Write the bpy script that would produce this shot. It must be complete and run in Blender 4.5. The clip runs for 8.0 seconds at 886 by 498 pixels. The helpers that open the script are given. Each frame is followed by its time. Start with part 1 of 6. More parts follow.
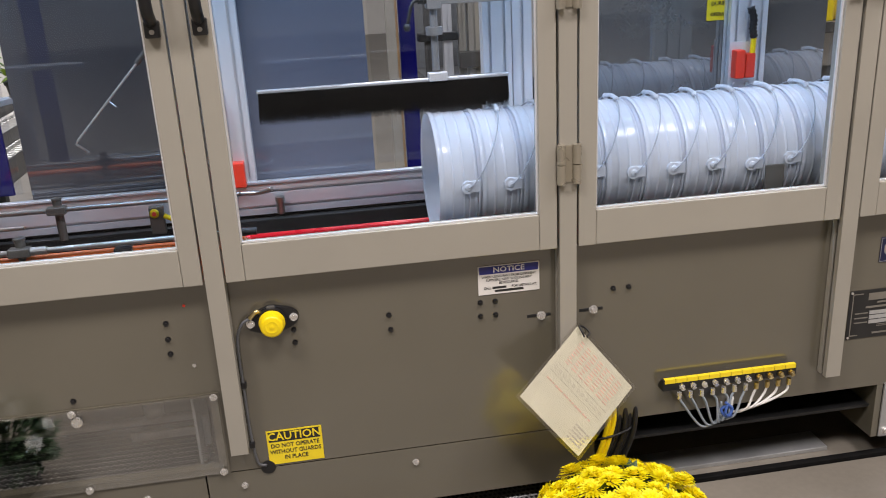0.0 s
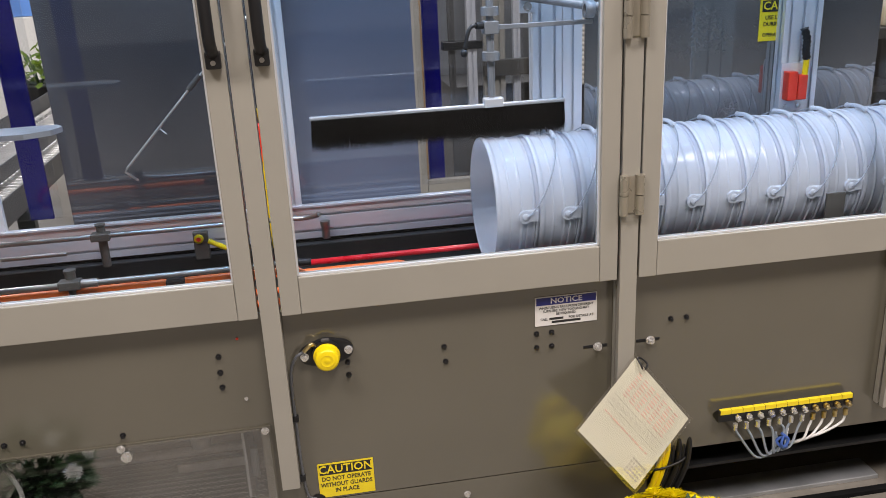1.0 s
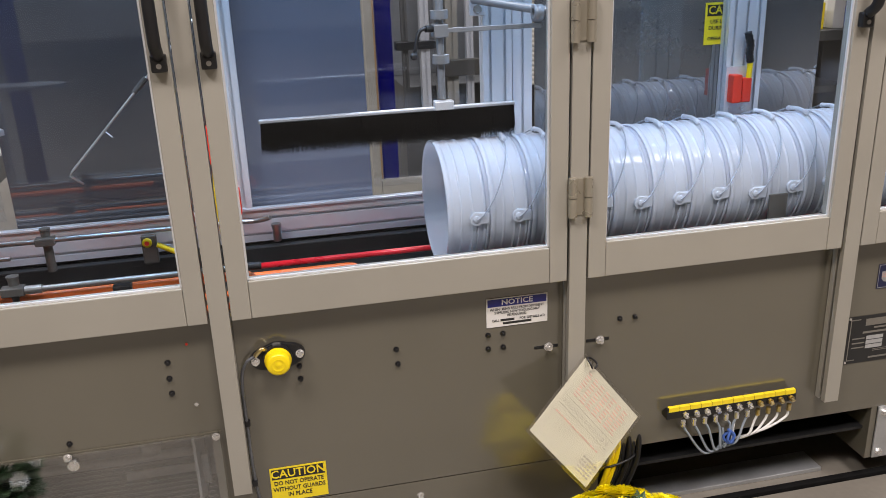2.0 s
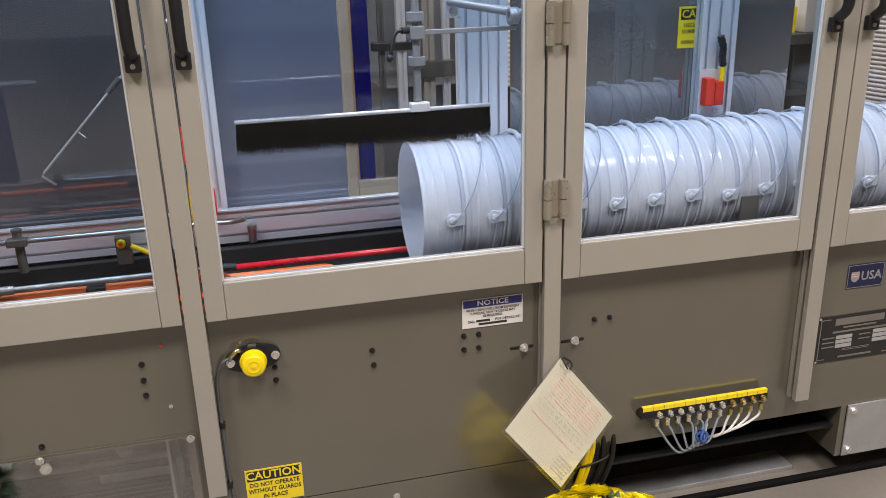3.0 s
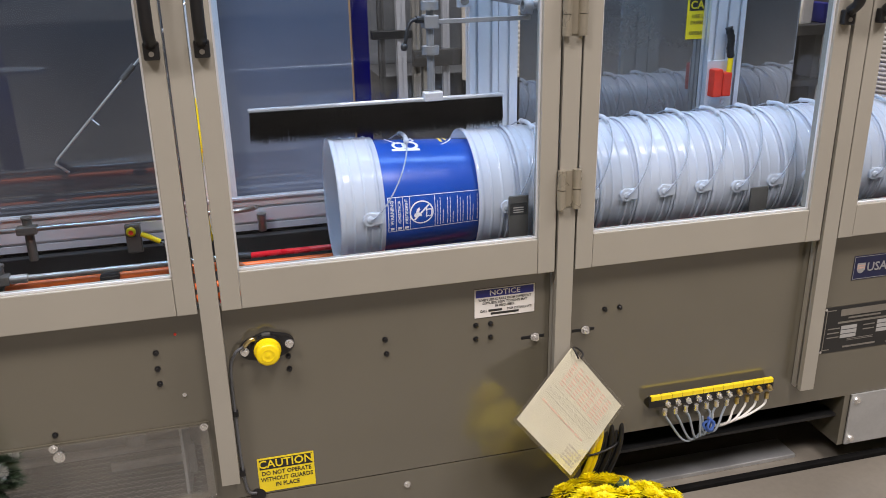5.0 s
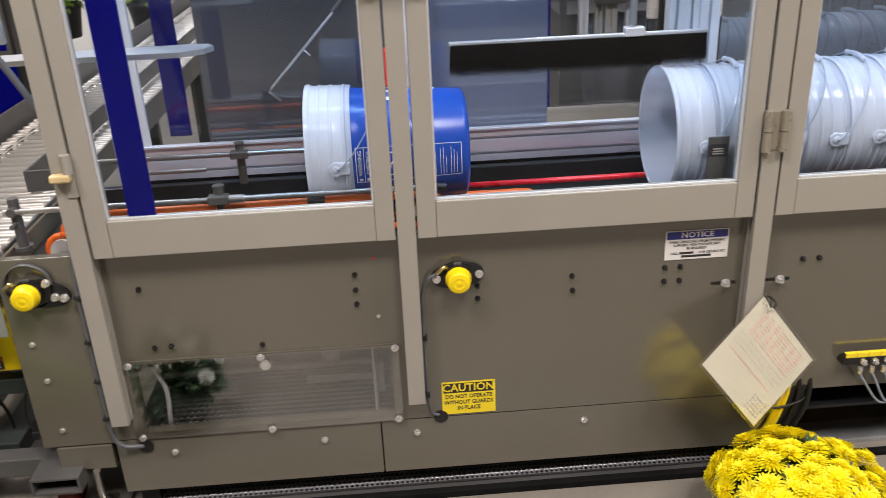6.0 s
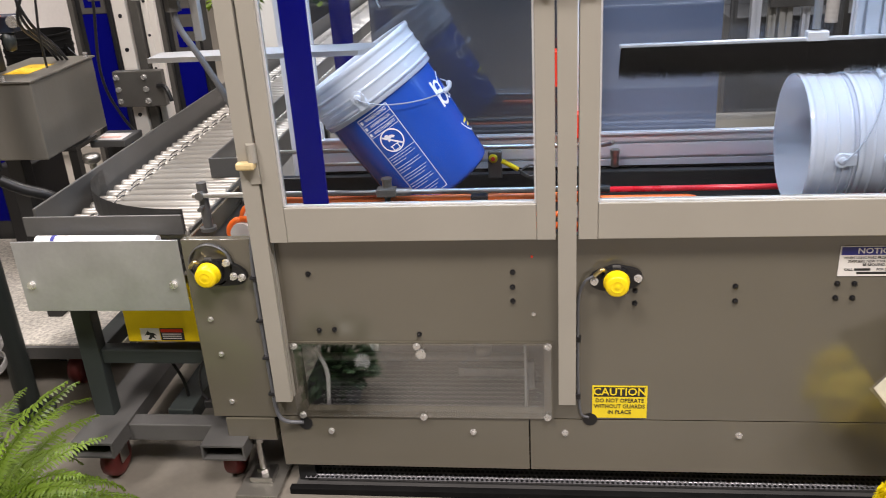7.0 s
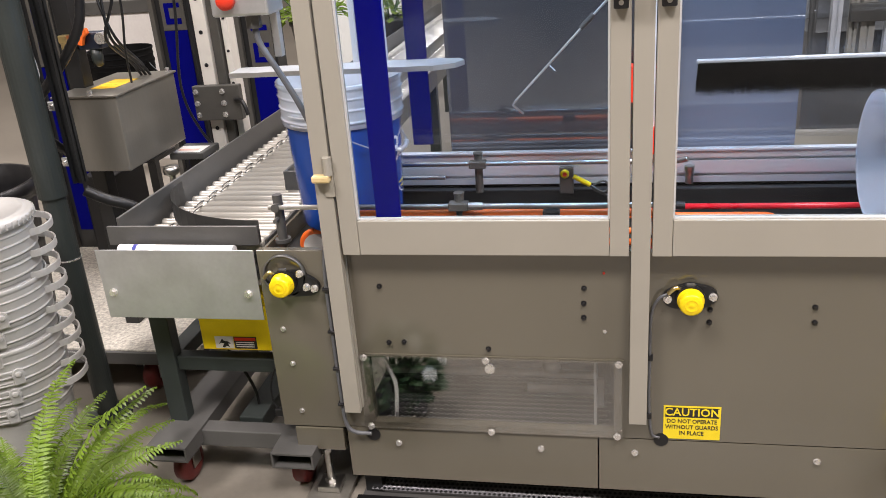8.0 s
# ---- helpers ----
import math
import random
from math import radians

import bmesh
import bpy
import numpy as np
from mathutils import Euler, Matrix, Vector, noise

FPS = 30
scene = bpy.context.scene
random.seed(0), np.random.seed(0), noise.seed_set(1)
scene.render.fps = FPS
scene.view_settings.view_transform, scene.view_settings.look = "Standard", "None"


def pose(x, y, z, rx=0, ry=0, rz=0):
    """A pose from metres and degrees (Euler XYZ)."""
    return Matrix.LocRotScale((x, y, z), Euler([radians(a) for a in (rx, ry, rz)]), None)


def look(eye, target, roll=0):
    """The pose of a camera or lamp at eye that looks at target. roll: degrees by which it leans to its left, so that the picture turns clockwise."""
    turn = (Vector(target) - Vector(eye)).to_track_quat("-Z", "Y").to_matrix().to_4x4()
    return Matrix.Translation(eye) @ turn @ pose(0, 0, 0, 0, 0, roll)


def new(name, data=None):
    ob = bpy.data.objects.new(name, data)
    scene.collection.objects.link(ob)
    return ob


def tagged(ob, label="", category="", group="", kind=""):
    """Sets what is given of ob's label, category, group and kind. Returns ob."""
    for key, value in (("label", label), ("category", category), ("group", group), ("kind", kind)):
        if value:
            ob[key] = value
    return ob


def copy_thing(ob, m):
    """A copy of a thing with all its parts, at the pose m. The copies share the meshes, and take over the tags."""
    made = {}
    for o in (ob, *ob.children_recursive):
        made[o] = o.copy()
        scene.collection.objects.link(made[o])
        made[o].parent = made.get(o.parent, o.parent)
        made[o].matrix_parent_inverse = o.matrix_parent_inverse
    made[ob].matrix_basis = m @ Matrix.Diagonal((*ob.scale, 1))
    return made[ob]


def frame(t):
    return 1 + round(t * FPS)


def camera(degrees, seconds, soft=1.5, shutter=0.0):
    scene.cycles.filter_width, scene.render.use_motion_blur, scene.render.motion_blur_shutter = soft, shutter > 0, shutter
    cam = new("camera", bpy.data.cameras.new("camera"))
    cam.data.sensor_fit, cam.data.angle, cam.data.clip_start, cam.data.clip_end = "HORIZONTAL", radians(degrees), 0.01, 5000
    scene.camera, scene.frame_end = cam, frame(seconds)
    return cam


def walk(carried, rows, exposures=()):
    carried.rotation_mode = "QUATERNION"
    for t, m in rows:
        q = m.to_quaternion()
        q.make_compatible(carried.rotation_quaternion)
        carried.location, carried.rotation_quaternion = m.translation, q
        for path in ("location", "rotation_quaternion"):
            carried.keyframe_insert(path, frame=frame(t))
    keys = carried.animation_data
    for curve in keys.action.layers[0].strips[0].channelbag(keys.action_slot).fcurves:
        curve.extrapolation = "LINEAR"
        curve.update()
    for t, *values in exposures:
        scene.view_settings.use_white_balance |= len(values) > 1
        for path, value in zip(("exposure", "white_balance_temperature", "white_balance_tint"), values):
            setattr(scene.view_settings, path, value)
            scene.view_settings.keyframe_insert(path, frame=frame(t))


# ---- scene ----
cam = camera(55.0, 8.0, soft=0.7, shutter=0.2)
PATH = [
    (0, (0.169, -1.761, 1.34), (0.45, 0.106, 0.681), -3.0),
    (0.5, (0.077, -1.697, 1.389), (0.359, 0.167, 0.721), -2.9),
    (1, (0.054, -1.676, 1.406), (0.34, 0.186, 0.736), -2.8),
    (1.5, (0.063, -1.679, 1.414), (0.399, 0.173, 0.738), -2.5),
    (3, (0.068, -1.686, 1.42), (0.505, 0.144, 0.741), -1.6),
    (3.5, (0.065, -1.694, 1.425), (0.522, 0.131, 0.744), -1.4),
    (4, (0.068, -1.697, 1.427), (0.537, 0.124, 0.746), -1.2),
    (4.2, (0.065, -1.696, 1.424), (0.541, 0.124, 0.745), -1.2),
    (5.3, (-0.002, -1.672, 1.424), (0.439, 0.14, 0.699), -0.9),
    (5.5, (-0.01, -1.672, 1.422), (0.325, 0.149, 0.666), -1.5),
    (5.6, (-0.022, -1.666, 1.42), (0.267, 0.15, 0.634), -2.4),
    (6, (-0.072, -1.687, 1.416), (0.025, 0.136, 0.6), -2.5),
    (6.5, (-0.086, -1.706, 1.414), (-0.183, 0.119, 0.6), -3.0),
    (7, (-0.106, -1.713, 1.42), (-0.344, 0.106, 0.624), -3.6),
    (7.5, (-0.121, -1.724, 1.42), (-0.47, 0.091, 0.655), -4.2),
    (8, (-0.123, -1.719, 1.422), (-0.507, 0.092, 0.667), -4.4),
]
EXPOSURE = [(0.0, 0.09), (5.5, 0.09), (6.5, 0.28), (7.0, 0.36), (8.0, 0.51)]
walk(cam, [(t, look(eye, target, roll)) for t, eye, target, roll in PATH], EXPOSURE)

# ---- light ----
world = bpy.data.worlds.new("hall_air")
scene.world = world
world.use_nodes = True
world.node_tree.nodes["Background"].inputs[0].default_value = (1.0, 0.97, 0.93, 1)
world.node_tree.nodes["Background"].inputs[1].default_value = 0.06


def area_lamp(name, size_x, size_y, watts, colour, m):
    lamp = bpy.data.lights.new(name, "AREA")
    lamp.shape, lamp.size, lamp.size_y, lamp.energy, lamp.color = "RECTANGLE", size_x, size_y, watts, colour
    ob = new(name, lamp)
    ob.matrix_world = m
    return ob


# hall lamps high above, and the cool strip lamps inside the guarding
for hx, hy, hw in ((-3.0, -3.2, 315), (1.2, -3.6, 345), (4.6, -2.4, 255), (-3.4, 3.4, 330), (0.8, 3.6, 200), (4.6, 3.8, 180)):
    area_lamp("hall_lamp", 1.5, 1.5, hw, (0.997, 0.908, 0.888), look((hx, hy, 6.4), (hx * 0.75, hy * 0.75, 0)))
area_lamp("strip_lamp", 1.35, 0.05, 7.2, (0.37, 0.63, 1.0), pose(1.05, 0.17, 1.78))
area_lamp("strip_lamp", 0.8, 0.05, 6.0, (0.43, 0.67, 1.0), pose(-0.25, 0.16, 1.78))


# ---- materials ----
def surface(name, colour, rough=0.5, metal=0.0, vary=0.12, coarse=6.0, fine=140.0, bump=0.05, ior=1.5, coat=0.0, stretch=(1, 1, 1), per_piece=0.0, mottle=0.06, transmit=0.0, sss=0.0):
    """A painted, plastic or metal surface: base colour with stains and grain at two scales, uneven gloss, fine relief."""
    m = bpy.data.materials.new(name)
    m.use_nodes = True
    n, l = m.node_tree.nodes, m.node_tree.links
    b = n["Principled BSDF"]
    co = n.new("ShaderNodeTexCoord")
    mp = n.new("ShaderNodeMapping")
    mp.inputs["Scale"].default_value = stretch
    l.new(co.outputs["Object"], mp.inputs["Vector"])
    big, small = n.new("ShaderNodeTexNoise"), n.new("ShaderNodeTexNoise")
    big.inputs["Scale"].default_value, big.inputs["Detail"].default_value = coarse, 4
    small.inputs["Scale"].default_value, small.inputs["Detail"].default_value = fine, 3
    l.new(mp.outputs[0], big.inputs["Vector"])
    l.new(mp.outputs[0], small.inputs["Vector"])
    lo = tuple(c * (1 - vary) for c in colour)
    hi = tuple(min(1, c * (1 + vary)) for c in colour)
    ramp = n.new("ShaderNodeValToRGB")
    ramp.color_ramp.elements[0].position, ramp.color_ramp.elements[1].position = 0.3, 0.7
    ramp.color_ramp.elements[0].color, ramp.color_ramp.elements[1].color = (*lo, 1), (*hi, 1)
    l.new(big.outputs["Fac"], ramp.inputs[0])
    mix = n.new("ShaderNodeMix")
    mix.data_type, mix.blend_type = "RGBA", "MULTIPLY"
    mix.inputs["Factor"].default_value = min(1.0, mottle * 4)
    grain = n.new("ShaderNodeMapRange")
    grain.inputs["To Min"].default_value, grain.inputs["To Max"].default_value = 0.7, 1.25
    l.new(small.outputs["Fac"], grain.inputs["Value"])
    l.new(ramp.outputs[0], mix.inputs["A"])
    l.new(grain.outputs[0], mix.inputs["B"])
    last = mix.outputs["Result"]
    if per_piece:
        info, hsv, rng = n.new("ShaderNodeObjectInfo"), n.new("ShaderNodeHueSaturation"), n.new("ShaderNodeMapRange")
        rng.inputs["To Min"].default_value, rng.inputs["To Max"].default_value = 1 - per_piece, 1 + per_piece
        l.new(info.outputs["Random"], rng.inputs["Value"])
        l.new(rng.outputs[0], hsv.inputs["Value"])
        l.new(last, hsv.inputs["Color"])
        last = hsv.outputs[0]
    l.new(last, b.inputs["Base Color"])
    gl = n.new("ShaderNodeMapRange")
    gl.inputs["To Min"].default_value, gl.inputs["To Max"].default_value = max(0.004, rough * 0.8), min(1, rough * 1.2)
    l.new(big.outputs["Fac"], gl.inputs["Value"])
    l.new(gl.outputs[0], b.inputs["Roughness"])
    b.inputs["Metallic"].default_value = metal
    b.inputs["IOR"].default_value = ior
    b.inputs["Coat Weight"].default_value = coat
    b.inputs["Coat Roughness"].default_value = 0.08
    b.inputs["Transmission Weight"].default_value = transmit
    if sss:
        b.inputs["Subsurface Weight"].default_value = sss
        b.inputs["Subsurface Radius"].default_value = (0.02, 0.02, 0.02)
        b.inputs["Subsurface Scale"].default_value = 0.5
    if bump:
        bp = n.new("ShaderNodeBump")
        bp.inputs["Strength"].default_value, bp.inputs["Distance"].default_value = bump, 0.002
        l.new(small.outputs["Fac"], bp.inputs["Height"])
        l.new(bp.outputs[0], b.inputs["Normal"])
    return m


def clear_sheet(name, tint=(1, 1, 1), gloss=0.04, rough=0.01):
    """Thin clear plastic: see-through, with a surface gloss that grows towards grazing view."""
    m = bpy.data.materials.new(name)
    m.use_nodes = True
    n, l = m.node_tree.nodes, m.node_tree.links
    n.remove(n["Principled BSDF"])
    see, shine, mix = n.new("ShaderNodeBsdfTransparent"), n.new("ShaderNodeBsdfGlossy"), n.new("ShaderNodeMixShader")
    facing_w, power, ramp = n.new("ShaderNodeLayerWeight"), n.new("ShaderNodeMath"), n.new("ShaderNodeMapRange")
    see.inputs[0].default_value = (*tint, 1)
    shine.inputs["Roughness"].default_value = rough
    facing_w.inputs["Blend"].default_value = 0.5
    power.operation, power.inputs[1].default_value = "POWER", 5.0
    ramp.inputs["To Min"].default_value, ramp.inputs["To Max"].default_value = gloss, 0.9
    l.new(facing_w.outputs["Facing"], power.inputs[0])
    l.new(power.outputs[0], ramp.inputs["Value"])
    l.new(ramp.outputs[0], mix.inputs[0])
    l.new(see.outputs[0], mix.inputs[1])
    l.new(shine.outputs[0], mix.inputs[2])
    l.new(mix.outputs[0], n["Material Output"].inputs["Surface"])
    return m


M = {}
M["panel"] = surface("taupe_powder_coat", (0.118, 0.107, 0.080), 0.13, 0.0, 0.05, 2.5, 900, 0.02, ior=2.05, mottle=0.05)
M["frame"] = surface("champagne_paint", (0.326, 0.307, 0.262), 0.34, 0.0, 0.04, 5, 700, 0.05, mottle=0.03)
M["hinge_metal"] = surface("champagne_metal", (0.42, 0.385, 0.31), 0.28, 0.6, 0.06, 20, 300, 0.03)
M["alu"] = surface("anodised_aluminium", (0.78, 0.79, 0.81), 0.34, 0.40, 0.06, 8, 300, 0.05, stretch=(1, 1, 0.1))
M["alu_h"] = surface("drawn_aluminium", (0.66, 0.68, 0.715), 0.28, 0.55, 0.06, 8, 300, 0.05, stretch=(0.1, 1, 1))
M["dull_alu"] = surface("dull_aluminium", (0.30, 0.31, 0.32), 0.45, 0.4, 0.08, 8, 300, 0.05)
M["wire"] = surface("pale_wire", (0.33, 0.36, 0.41), 0.4, 0.0, 0.05, 30, 300, 0.0)
M["roller"] = surface("worn_zinc_roller", (0.36, 0.342, 0.305), 0.32, 0.35, 0.10, 9, 200, 0.05, stretch=(0.1, 1, 1), per_piece=0.08)
M["steel"] = surface("bare_steel", (0.50, 0.49, 0.47), 0.30, 1.0, 0.12, 14, 260, 0.05)
M["matte_black"] = surface("matte_black_rubber", (0.006, 0.006, 0.006), 0.85, 0.0, 0.3, 20, 200, 0.1, ior=1.2)
M["bolt"] = surface("zinc_plated_steel", (0.82, 0.81, 0.79), 0.27, 0.85, 0.10, 60, 400, 0.04)
M["galv"] = surface("galvanised_sheet", (0.55, 0.565, 0.575), 0.42, 0.75, 0.10, 9, 120, 0.04)
M["stainless"] = surface("brushed_stainless", (0.25, 0.238, 0.208), 0.34, 0.6, 0.08, 5, 260, 0.05, stretch=(1, 1, 0.08))
M["black"] = surface("black_plastic", (0.010, 0.010, 0.011), 0.42, 0.0, 0.2, 20, 300, 0.08)
M["blackmetal"] = surface("black_steel", (0.012, 0.0125, 0.013), 0.38, 0.0, 0.25, 9, 200, 0.08)
M["greysteel"] = surface("green_grey_steel_paint", (0.026, 0.032, 0.030), 0.40, 0.0, 0.14, 7, 160, 0.08)
M["rail_grey"] = surface("grey_rail_paint", (0.088, 0.087, 0.083), 0.42, 0.1, 0.12, 7, 160, 0.06)
M["bracket"] = surface("gunmetal_bracket", (0.10, 0.095, 0.085), 0.40, 0.3, 0.12, 12, 200, 0.06)
M["yellow"] = surface("yellow_plastic", (0.88, 0.655, 0.006), 0.33, 0.0, 0.05, 20, 300, 0.02)
M["yellow_label"] = surface("yellow_label", (0.85, 0.66, 0.02), 0.40, 0.0, 0.04, 20, 400, 0.01)
M["amber_label"] = surface("amber_label", (0.80, 0.50, 0.015), 0.40, 0.0, 0.06, 30, 300, 0.0)
M["ink"] = surface("black_ink", (0.02, 0.02, 0.02), 0.45, 0.0, 0.1, 30, 300, 0.0)
M["white_label"] = surface("white_label", (0.74, 0.72, 0.69), 0.38, 0.0, 0.03, 20, 400, 0.0)
M["white_ink"] = surface("white_ink", (0.80, 0.80, 0.82), 0.45, 0.0, 0.03, 30, 300, 0.0)
M["navy"] = surface("navy_ink", (0.025, 0.03, 0.23), 0.40, 0.0, 0.06, 30, 300, 0.0)
M["red_ink"] = surface("faded_red_ink", (0.72, 0.44, 0.36), 0.5, 0.0, 0.15, 60, 400, 0.0)
M["grey_ink"] = surface("grey_ink", (0.42, 0.39, 0.34), 0.5, 0.0, 0.15, 60, 400, 0.0)
M["blue"] = surface("royal_blue_paint", (0.0020, 0.0025, 0.125), 0.6, 0.0, 0.08, 6, 200, 0.04, ior=1.1)
M["pail_white"] = surface("white_polyethylene", (0.73, 0.76, 0.805), 0.09, 0.0, 0.02, 10, 160, 0.03, sss=0.12)
M["pail_blue"] = surface("blue_printed_polyethylene", (0.012, 0.068, 0.37), 0.24, 0.0, 0.05, 9, 200, 0.03)
M["pail_clear"] = surface("milky_polyethylene", (0.50, 0.49, 0.465), 0.3, 0.0, 0.04, 10, 160, 0.03, sss=0.3)
M["red"] = surface("red_plastic", (0.75, 0.045, 0.02), 0.32, 0.0, 0.06, 20, 300, 0.03)
M["orange_belt"] = surface("orange_urethane", (0.85, 0.16, 0.025), 0.34, 0.0, 0.08, 12, 200, 0.04)
M["red_belt"] = surface("red_urethane", (0.66, 0.012, 0.025), 0.28, 0.0, 0.10, 12, 200, 0.05)
M["bristle"] = surface("black_bristle", (0.010, 0.009, 0.008), 0.9, 0.0, 0.3, 60, 300, 0.0, ior=1.15)
M["dark_sheet"] = surface("dark_polished_sheet", (0.059, 0.057, 0.062), 0.016, 0.0, 0.10, 3, 200, 0.0, ior=2.2)
# dark sheet made paler and bluer in place of the door pane's reflection
M["reflection_blue"] = surface("reflection_blue_sheet", (0.133, 0.147, 0.192), 0.013, 0.0, 0.08, 3, 200, 0.0, ior=2.0)
M["brown_sheet"] = surface("brown_grey_sheet", (0.106, 0.101, 0.097), 0.02, 0.0, 0.08, 3, 200, 0.0, ior=2.9)


def let_through(m, share, colour=(0.84, 0.86, 0.90)):
    """Thin plastic: a share of the light that falls on one side comes out at the other."""
    n, l = m.node_tree.nodes, m.node_tree.links
    thin, mix = n.new("ShaderNodeBsdfTranslucent"), n.new("ShaderNodeMixShader")
    thin.inputs[0].default_value = (*colour, 1)
    mix.inputs[0].default_value = share
    l.new(n["Principled BSDF"].outputs[0], mix.inputs[1])
    l.new(thin.outputs[0], mix.inputs[2])
    l.new(mix.outputs[0], n["Material Output"].inputs["Surface"])


let_through(M["pail_white"], 0.42)
let_through(M["pail_clear"], 0.30)
M["glass"] = clear_sheet("clear_guard_pane", (0.90, 0.94, 0.985), 0.012)
M["back_glass"] = clear_sheet("clear_back_pane", (0.94, 0.945, 0.96), 0.045)
M["cover_clear"] = clear_sheet("clear_cover_pane", (0.93, 0.93, 0.93), 0.27, 0.006)
M["laminate"] = surface("laminated_card", (0.72, 0.70, 0.57), 0.22, 0.0, 0.05, 14, 300, 0.04, coat=0.6)
M["film_edge"] = clear_sheet("laminate_film", (0.96, 0.955, 0.94), 0.13, 0.06)
M["concrete"] = surface("hall_floor", (0.192, 0.174, 0.146), 0.36, 0.0, 0.16, 1.6, 60, 0.08, mottle=0.10)
M["wall"] = surface("hall_wall", (0.72, 0.68, 0.61), 0.8, 0.0, 0.08, 0.4, 20, 0.05)
M["white_board"] = surface("white_board", (0.78, 0.75, 0.72), 0.5, 0.0, 0.04, 2, 60, 0.02)
M["speckle"] = surface("speckled_carpet", (0.52, 0.49, 0.43), 0.9, 0.0, 0.35, 90, 420, 0.4, mottle=0.25)
M["conduit"] = surface("dark_grey_conduit", (0.11, 0.115, 0.125), 0.35, 0.0, 0.08, 20, 300, 0.05)
M["drive_grey"] = surface("dull_grey_steel", (0.10, 0.098, 0.095), 0.40, 0.4, 0.10, 6, 200, 0.05)
M["bright_mesh"] = surface("bright_expanded_steel", (0.30, 0.295, 0.28), 0.30, 0.8, 0.10, 10, 200, 0.05)
M["bright_bar"] = surface("bright_zinc_bar", (0.70, 0.70, 0.68), 0.35, 0.5, 0.12, 30, 200, 0.05)
M["tube_grey"] = surface("grey_air_tube", (0.26, 0.30, 0.34), 0.25, 0.0, 0.05, 30, 300, 0.02)
M["tube_clear"] = surface("milky_air_tube", (0.62, 0.62, 0.60), 0.25, 0.0, 0.05, 30, 300, 0.02)
M["brass"] = surface("brass", (0.74, 0.60, 0.30), 0.30, 1.0, 0.1, 40, 300, 0.04)
M["leaf"] = surface("mum_leaf", (0.025, 0.062, 0.018), 0.5, 0.0, 0.3, 30, 200, 0.05, per_piece=0.2)
M["fern"] = surface("fern_leaf", (0.125, 0.195, 0.018), 0.45, 0.0, 0.45, 9, 160, 0.03, per_piece=0.42)
M["petal"] = surface("yellow_petal", (0.95, 0.80, 0.004), 0.5, 0.0, 0.10, 40, 200, 0.02, per_piece=0.08)
M["petal_white"] = surface("white_petal", (0.80, 0.80, 0.74), 0.5, 0.0, 0.08, 40, 200, 0.02, per_piece=0.06)
let_through(M["petal"], 0.35, (0.97, 0.85, 0.01))
let_through(M["fern"], 0.28, (0.34, 0.50, 0.03))
M["wood"] = surface("wooden_edge", (0.36, 0.22, 0.10), 0.55, 0.0, 0.15, 8, 120, 0.08, stretch=(1, 1, 0.1))
M["caster"] = surface("red_caster_rubber", (0.13, 0.016, 0.014), 0.5, 0.0, 0.2, 14, 160, 0.08)
M["tan_plastic"] = surface("tan_catch", (0.62, 0.48, 0.24), 0.4, 0.0, 0.08, 20, 200, 0.02)
M["mesh_metal"] = surface("punched_steel", (0.24, 0.24, 0.25), 0.30, 0.3, 0.12, 10, 200, 0.05)


# ---- mesh tools ----
def box(bm, x0, x1, y0, y1, z0, z1, b=0.0):
    made = bmesh.ops.create_cube(bm, size=1, matrix=Matrix.Translation(((x0 + x1) / 2, (y0 + y1) / 2, (z0 + z1) / 2)) @ Matrix.Diagonal((abs(x1 - x0), abs(y1 - y0), abs(z1 - z0), 1)))
    if b:
        edges = list({e for v in made["verts"] for e in v.link_edges})
        bmesh.ops.bevel(bm, geom=edges, offset=b, segments=2, affect="EDGES", profile=0.5)
    return bm


def rod(bm, p0, p1, r, seg=16, r1=None):
    p0, p1 = Vector(p0), Vector(p1)
    d = p1 - p0
    m = Matrix.Translation((p0 + p1) / 2) @ d.to_track_quat("Z", "Y").to_matrix().to_4x4()
    bmesh.ops.create_cone(bm, cap_ends=True, segments=seg, radius1=r, radius2=r if r1 is None else r1, depth=d.length, matrix=m)
    return bm


def smooth_path(pts, n=8):
    """A Catmull-Rom line through the points."""
    p = [Vector(q) for q in pts]
    p = [2 * p[0] - p[1]] + p + [2 * p[-1] - p[-2]]
    out = []
    for i in range(1, len(p) - 2):
        for k in range(n):
            t = k / n
            out.append(0.5 * (2 * p[i] + (p[i + 1] - p[i - 1]) * t + (2 * p[i - 1] - 5 * p[i] + 4 * p[i + 1] - p[i + 2]) * t * t + (3 * p[i] - p[i - 1] - 3 * p[i + 1] + p[i + 2]) * t ** 3))
    out.append(p[-2])
    return out


def sweep(bm, pts, r, seg=8, ridges=0.0):
    pts = [Vector(p) for p in pts]
    rings, ref = [], None
    for i, p in enumerate(pts):
        d = (pts[min(i + 1, len(pts) - 1)] - pts[max(i - 1, 0)]).normalized()
        if ref is None:
            ref = d.orthogonal().normalized()
        ref = (ref - d * ref.dot(d)).normalized()
        side = d.cross(ref)
        rr = r * (1 + ridges * (i % 2))
        rings.append([bm.verts.new(p + rr * (math.cos(a) * ref + math.sin(a) * side)) for a in (2 * math.pi * k / seg for k in range(seg))])
    for a, b in zip(rings, rings[1:]):
        for k in range(seg):
            bm.faces.new((a[k], a[(k + 1) % seg], b[(k + 1) % seg], b[k])).smooth = True
    bm.faces.new(rings[0][::-1])
    bm.faces.new(rings[-1])
    return bm


